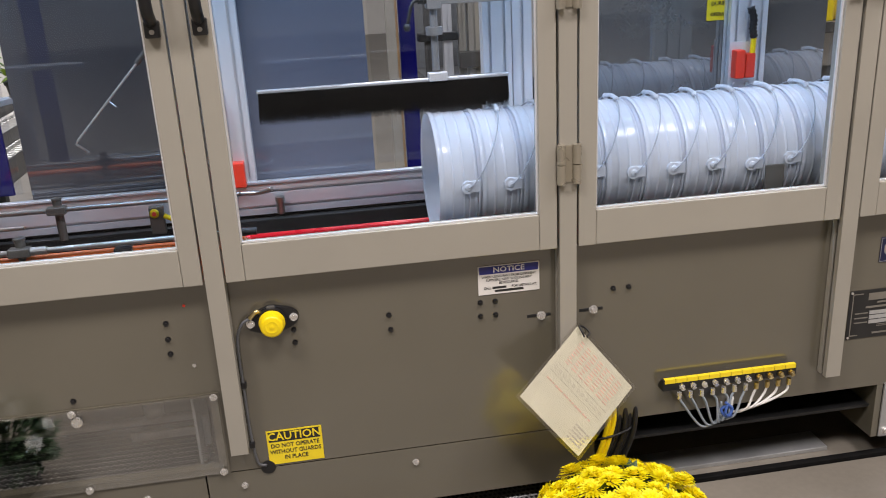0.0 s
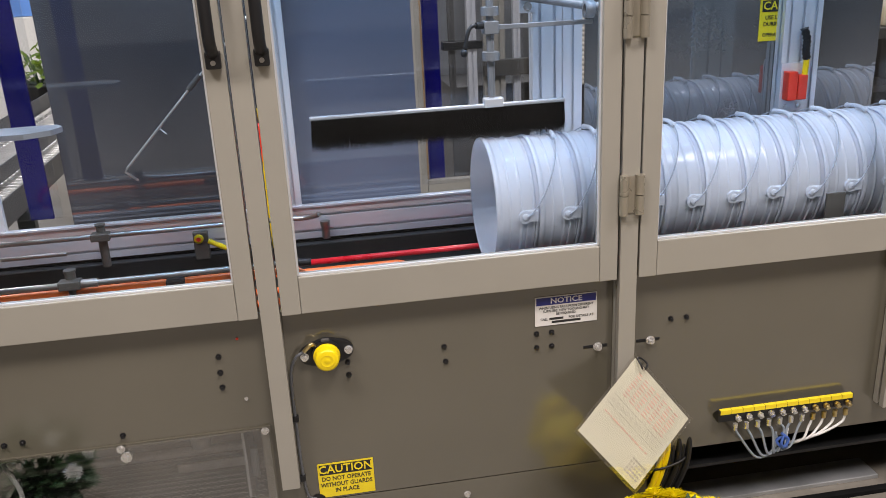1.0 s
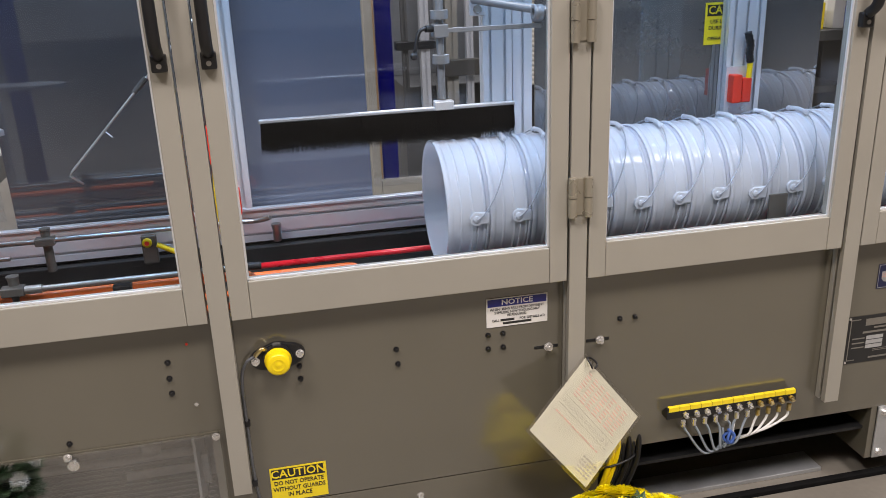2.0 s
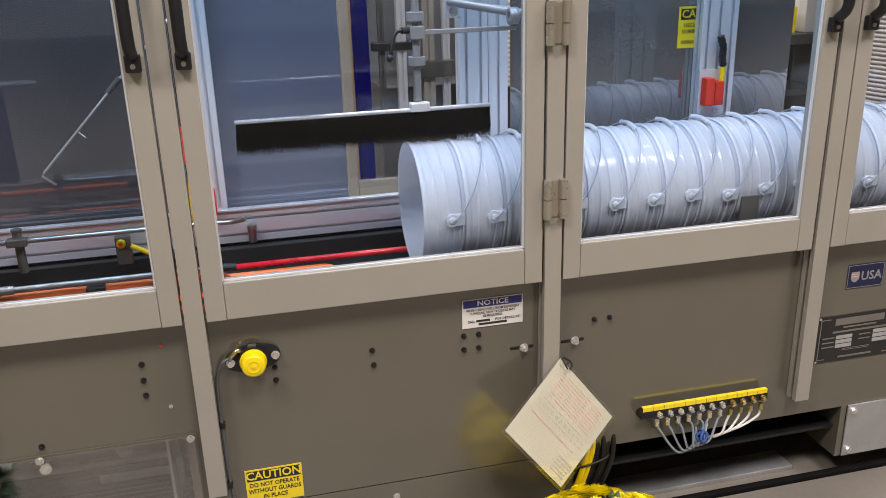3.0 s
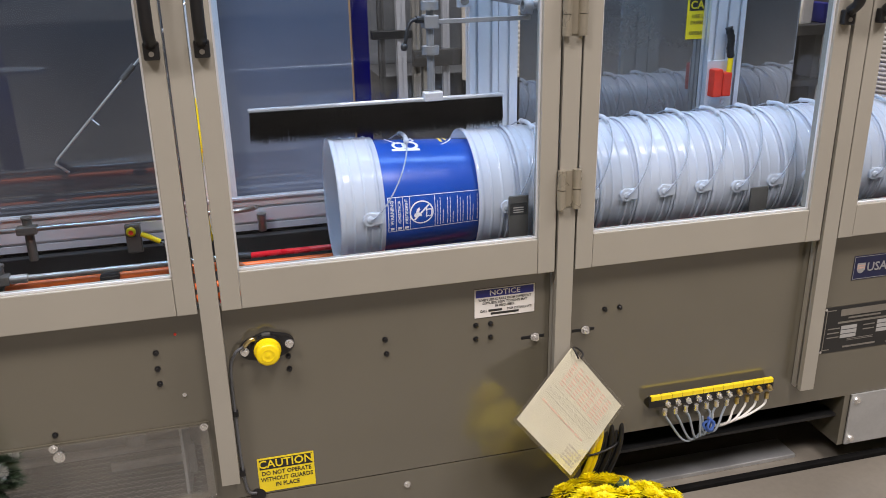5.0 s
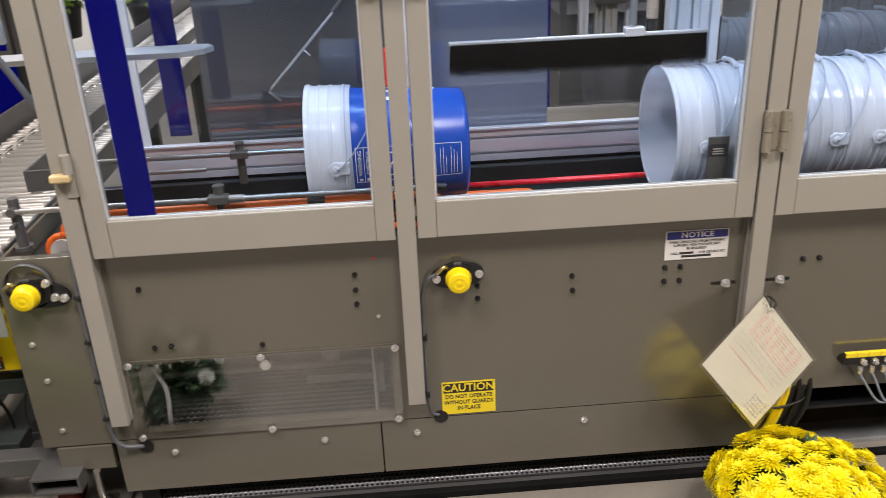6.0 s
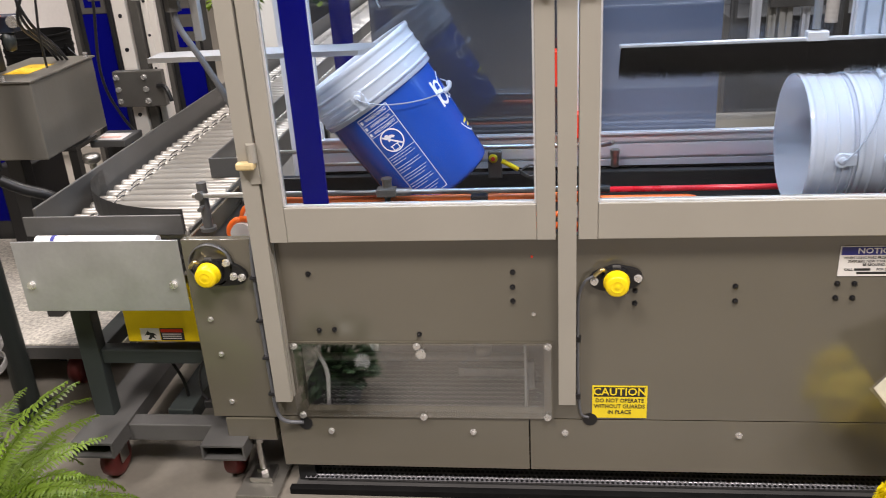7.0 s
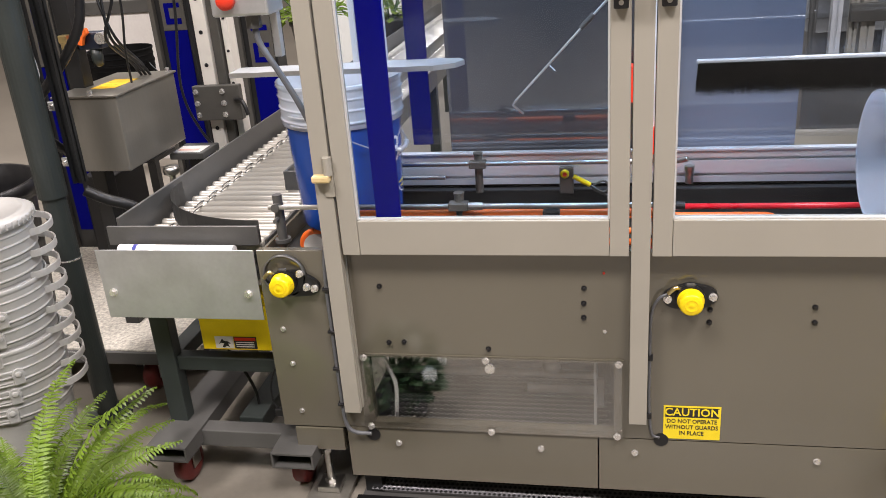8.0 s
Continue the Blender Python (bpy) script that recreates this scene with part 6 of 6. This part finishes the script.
def lid_stack(x, y, r, z0, n, label):
    t = thing("lid_stack", label, "stack of lids", (x, y, 0), "stacked lids")
    prof = [(0, z0)]
    for i in range(n):
        z = z0 + i * 0.021
        prof += [(r * 0.965, z), (r, z + 0.003), (r * (1.0 + 0.006 * (i % 3)), z + 0.014), (r * 0.965, z + 0.018)]
    prof += [(0, z0 + n * 0.021)]
    part("lids", lathe(B(), prof, 36), M["lid"], t, "beige lids stacked tight")
    part("stand", rod(B(), (0, 0, 0), (0, 0, z0), r * 0.9, 24), M["blackmetal"], t)


M["lid"] = surface("beige_lid_plastic", (0.66, 0.60, 0.52), 0.45, 0.0, 0.12, 9, 120, 0.05)
lid_stack(1.20, 2.42, 0.028, 0.72, 60, "narrow stack of beige rings on a dark base")
lid_stack(1.33, 2.46, 0.022, 0.72, 60, "narrow stack of beige rings on a dark base")
lid_stack(1.43, 2.05, 0.18, 0.80, 60, "tall stack of beige lids on a dark base")
lid_stack(3.42, 1.90, 0.36, 0.56, 70, "tall stack of beige lids on a dark base")
shelf = thing("supply_shelf", "grey shelf with yellow, white and blue packages", "shelf")
part("board", box(B(), 2.4, 4.6, 2.75, 3.25, 0.80, 0.86, 0.003), M["rail_grey"], shelf)
part("board", box(B(), 2.4, 4.6, 2.75, 3.25, 0.50, 0.54, 0.003), M["rail_grey"], shelf)
for lx in (2.45, 3.5, 4.55):
    part("leg", box(B(), lx - 0.025, lx + 0.025, 2.8, 3.2, 0.0, 0.80, 0.003), M["rail_grey"], shelf)
rng = random.Random(8)
for k in range(14):
    bx = 2.46 + k * 0.15
    mt = ("yellow_label", "white_label", "navy", "white_label", "yellow_label")[k % 5]
    single("package", box(B(), bx, bx + rng.uniform(0.06, 0.13), 2.80, 2.95, 0.861, 0.861 + rng.uniform(0.08, 0.22), 0.004), M[mt], "plain coloured carton standing on the shelf", "package", "packages on the shelf")


# ---- what moves ----
def motions():
    # the first pail: pulled off the stack, carried to the outlet, tipped upright, carried out
    lying = [(0.0, 0.442), (3.9, 0.442), (4.1, 0.440), (4.2, 0.428), (4.5, 0.360), (4.9, 0.258), (5.3, 0.116), (5.5, 0.021), (5.6, -0.030), (5.8, -0.146), (6.0, -0.264), (6.1, -0.313)]
    rows = [(t, pose(x + H, AXIS_Y, AXIS_Z, 0, -90, 0)) for t, x in lying]
    tipping = [(6.2, -0.350, 0.862, -82), (6.3, -0.392, 0.895, -75), (6.4, -0.430, 0.920, -70), (6.5, -0.460, 0.953, -65), (6.6, -0.484, 0.977, -60), (6.7, -0.506, 0.996, -55), (6.8, -0.522, 1.020, -49), (6.9, -0.532, 1.041, -41), (7.0, -0.535, 1.055, -33), (7.1, -0.518, 1.067, -21), (7.2, -0.484, 1.062, -6.5), (7.3, -0.446, 1.0625, 0)]
    for t, mx, mz, a in tipping:
        rows.append((t, pose(mx - H * math.sin(radians(a)), AXIS_Y, mz - H * math.cos(radians(a)), 0, a, 0)))
    rows += [(t, pose(x, AXIS_Y, 1.0625 - H, 0, 0, 0)) for t, x in ((7.4, -0.450), (7.5, -0.488), (7.7, -0.576), (7.9, -0.685), (8.0, -0.748))]
    walk(pail, rows)
    # its bail drops once the pail is clear of the stack
    bail = next(c for c in pail.children if c.name.startswith("bail"))
    ear = Matrix.Translation((0, 0, 0.292))
    walk(bail, [(t, ear @ pose(0, 0, 0, 0, a, 0) @ ear.inverted()) for t, a in ((0.0, 0), (4.25, 0), (4.6, 3), (5.0, 5), (8.0, 5))])
    # the trip wire rides over the rim as the pail tips, then falls back
    swings = ((0.0, 0), (6.0, 0), (6.1, 2), (6.2, 6), (6.3, 10.5), (6.4, 14.5), (6.5, 17), (6.7, 23), (6.9, 28), (7.0, 30), (7.1, 27), (7.2, 16), (7.3, 10), (7.4, 12), (7.5, 14.5), (7.6, 15), (7.7, 12), (7.8, 2), (7.9, 0), (8.0, 0))
    walk(trip_wire, [(t, Matrix.Translation(PIVOT) @ pose(0, 0, 0, 0, a, 0)) for t, a in swings])
    # the stack moves up by one pail
    for p, i, roll in STACK:
        walk(p, [(t, pose(MOUTH + NEST * i + H + dx, AXIS_Y, AXIS_Z, 0, -90, 0) @ pose(0, 0, 0, 0, 0, roll)) for t, dx in ((0.0, 0.0), (6.2, 0.0), (6.35, -0.020), (6.5, -0.056), (6.65, -0.083), (6.8, -0.095), (8.0, -0.097))])
    # stripping plates: up between the pails, one travels with the pail and sinks, the other waits and sinks
    walk(PLATES[0], [(t, pose(x, 0, z)) for t, x, z in ((0.0, 0, -0.20), (3.25, 0, -0.20), (3.3, 0, -0.165), (3.4, 0, -0.095), (3.5, 0, 0), (4.0, 0, 0), (4.1, -0.002, 0), (4.2, -0.012, 0), (4.5, -0.08, 0), (4.8, -0.16, -0.04), (5.0, -0.22, -0.13), (5.3, -0.25, -0.20), (8.0, -0.25, -0.20))])
    walk(PLATES[1], [(t, pose(0, 0, z)) for t, z in ((0.0, -0.20), (3.25, -0.20), (3.3, -0.155), (3.4, -0.075), (3.5, 0), (4.0, 0), (6.0, 0.0), (6.2, -0.05), (6.3, -0.10), (6.45, -0.20), (8.0, -0.20))])


motions()
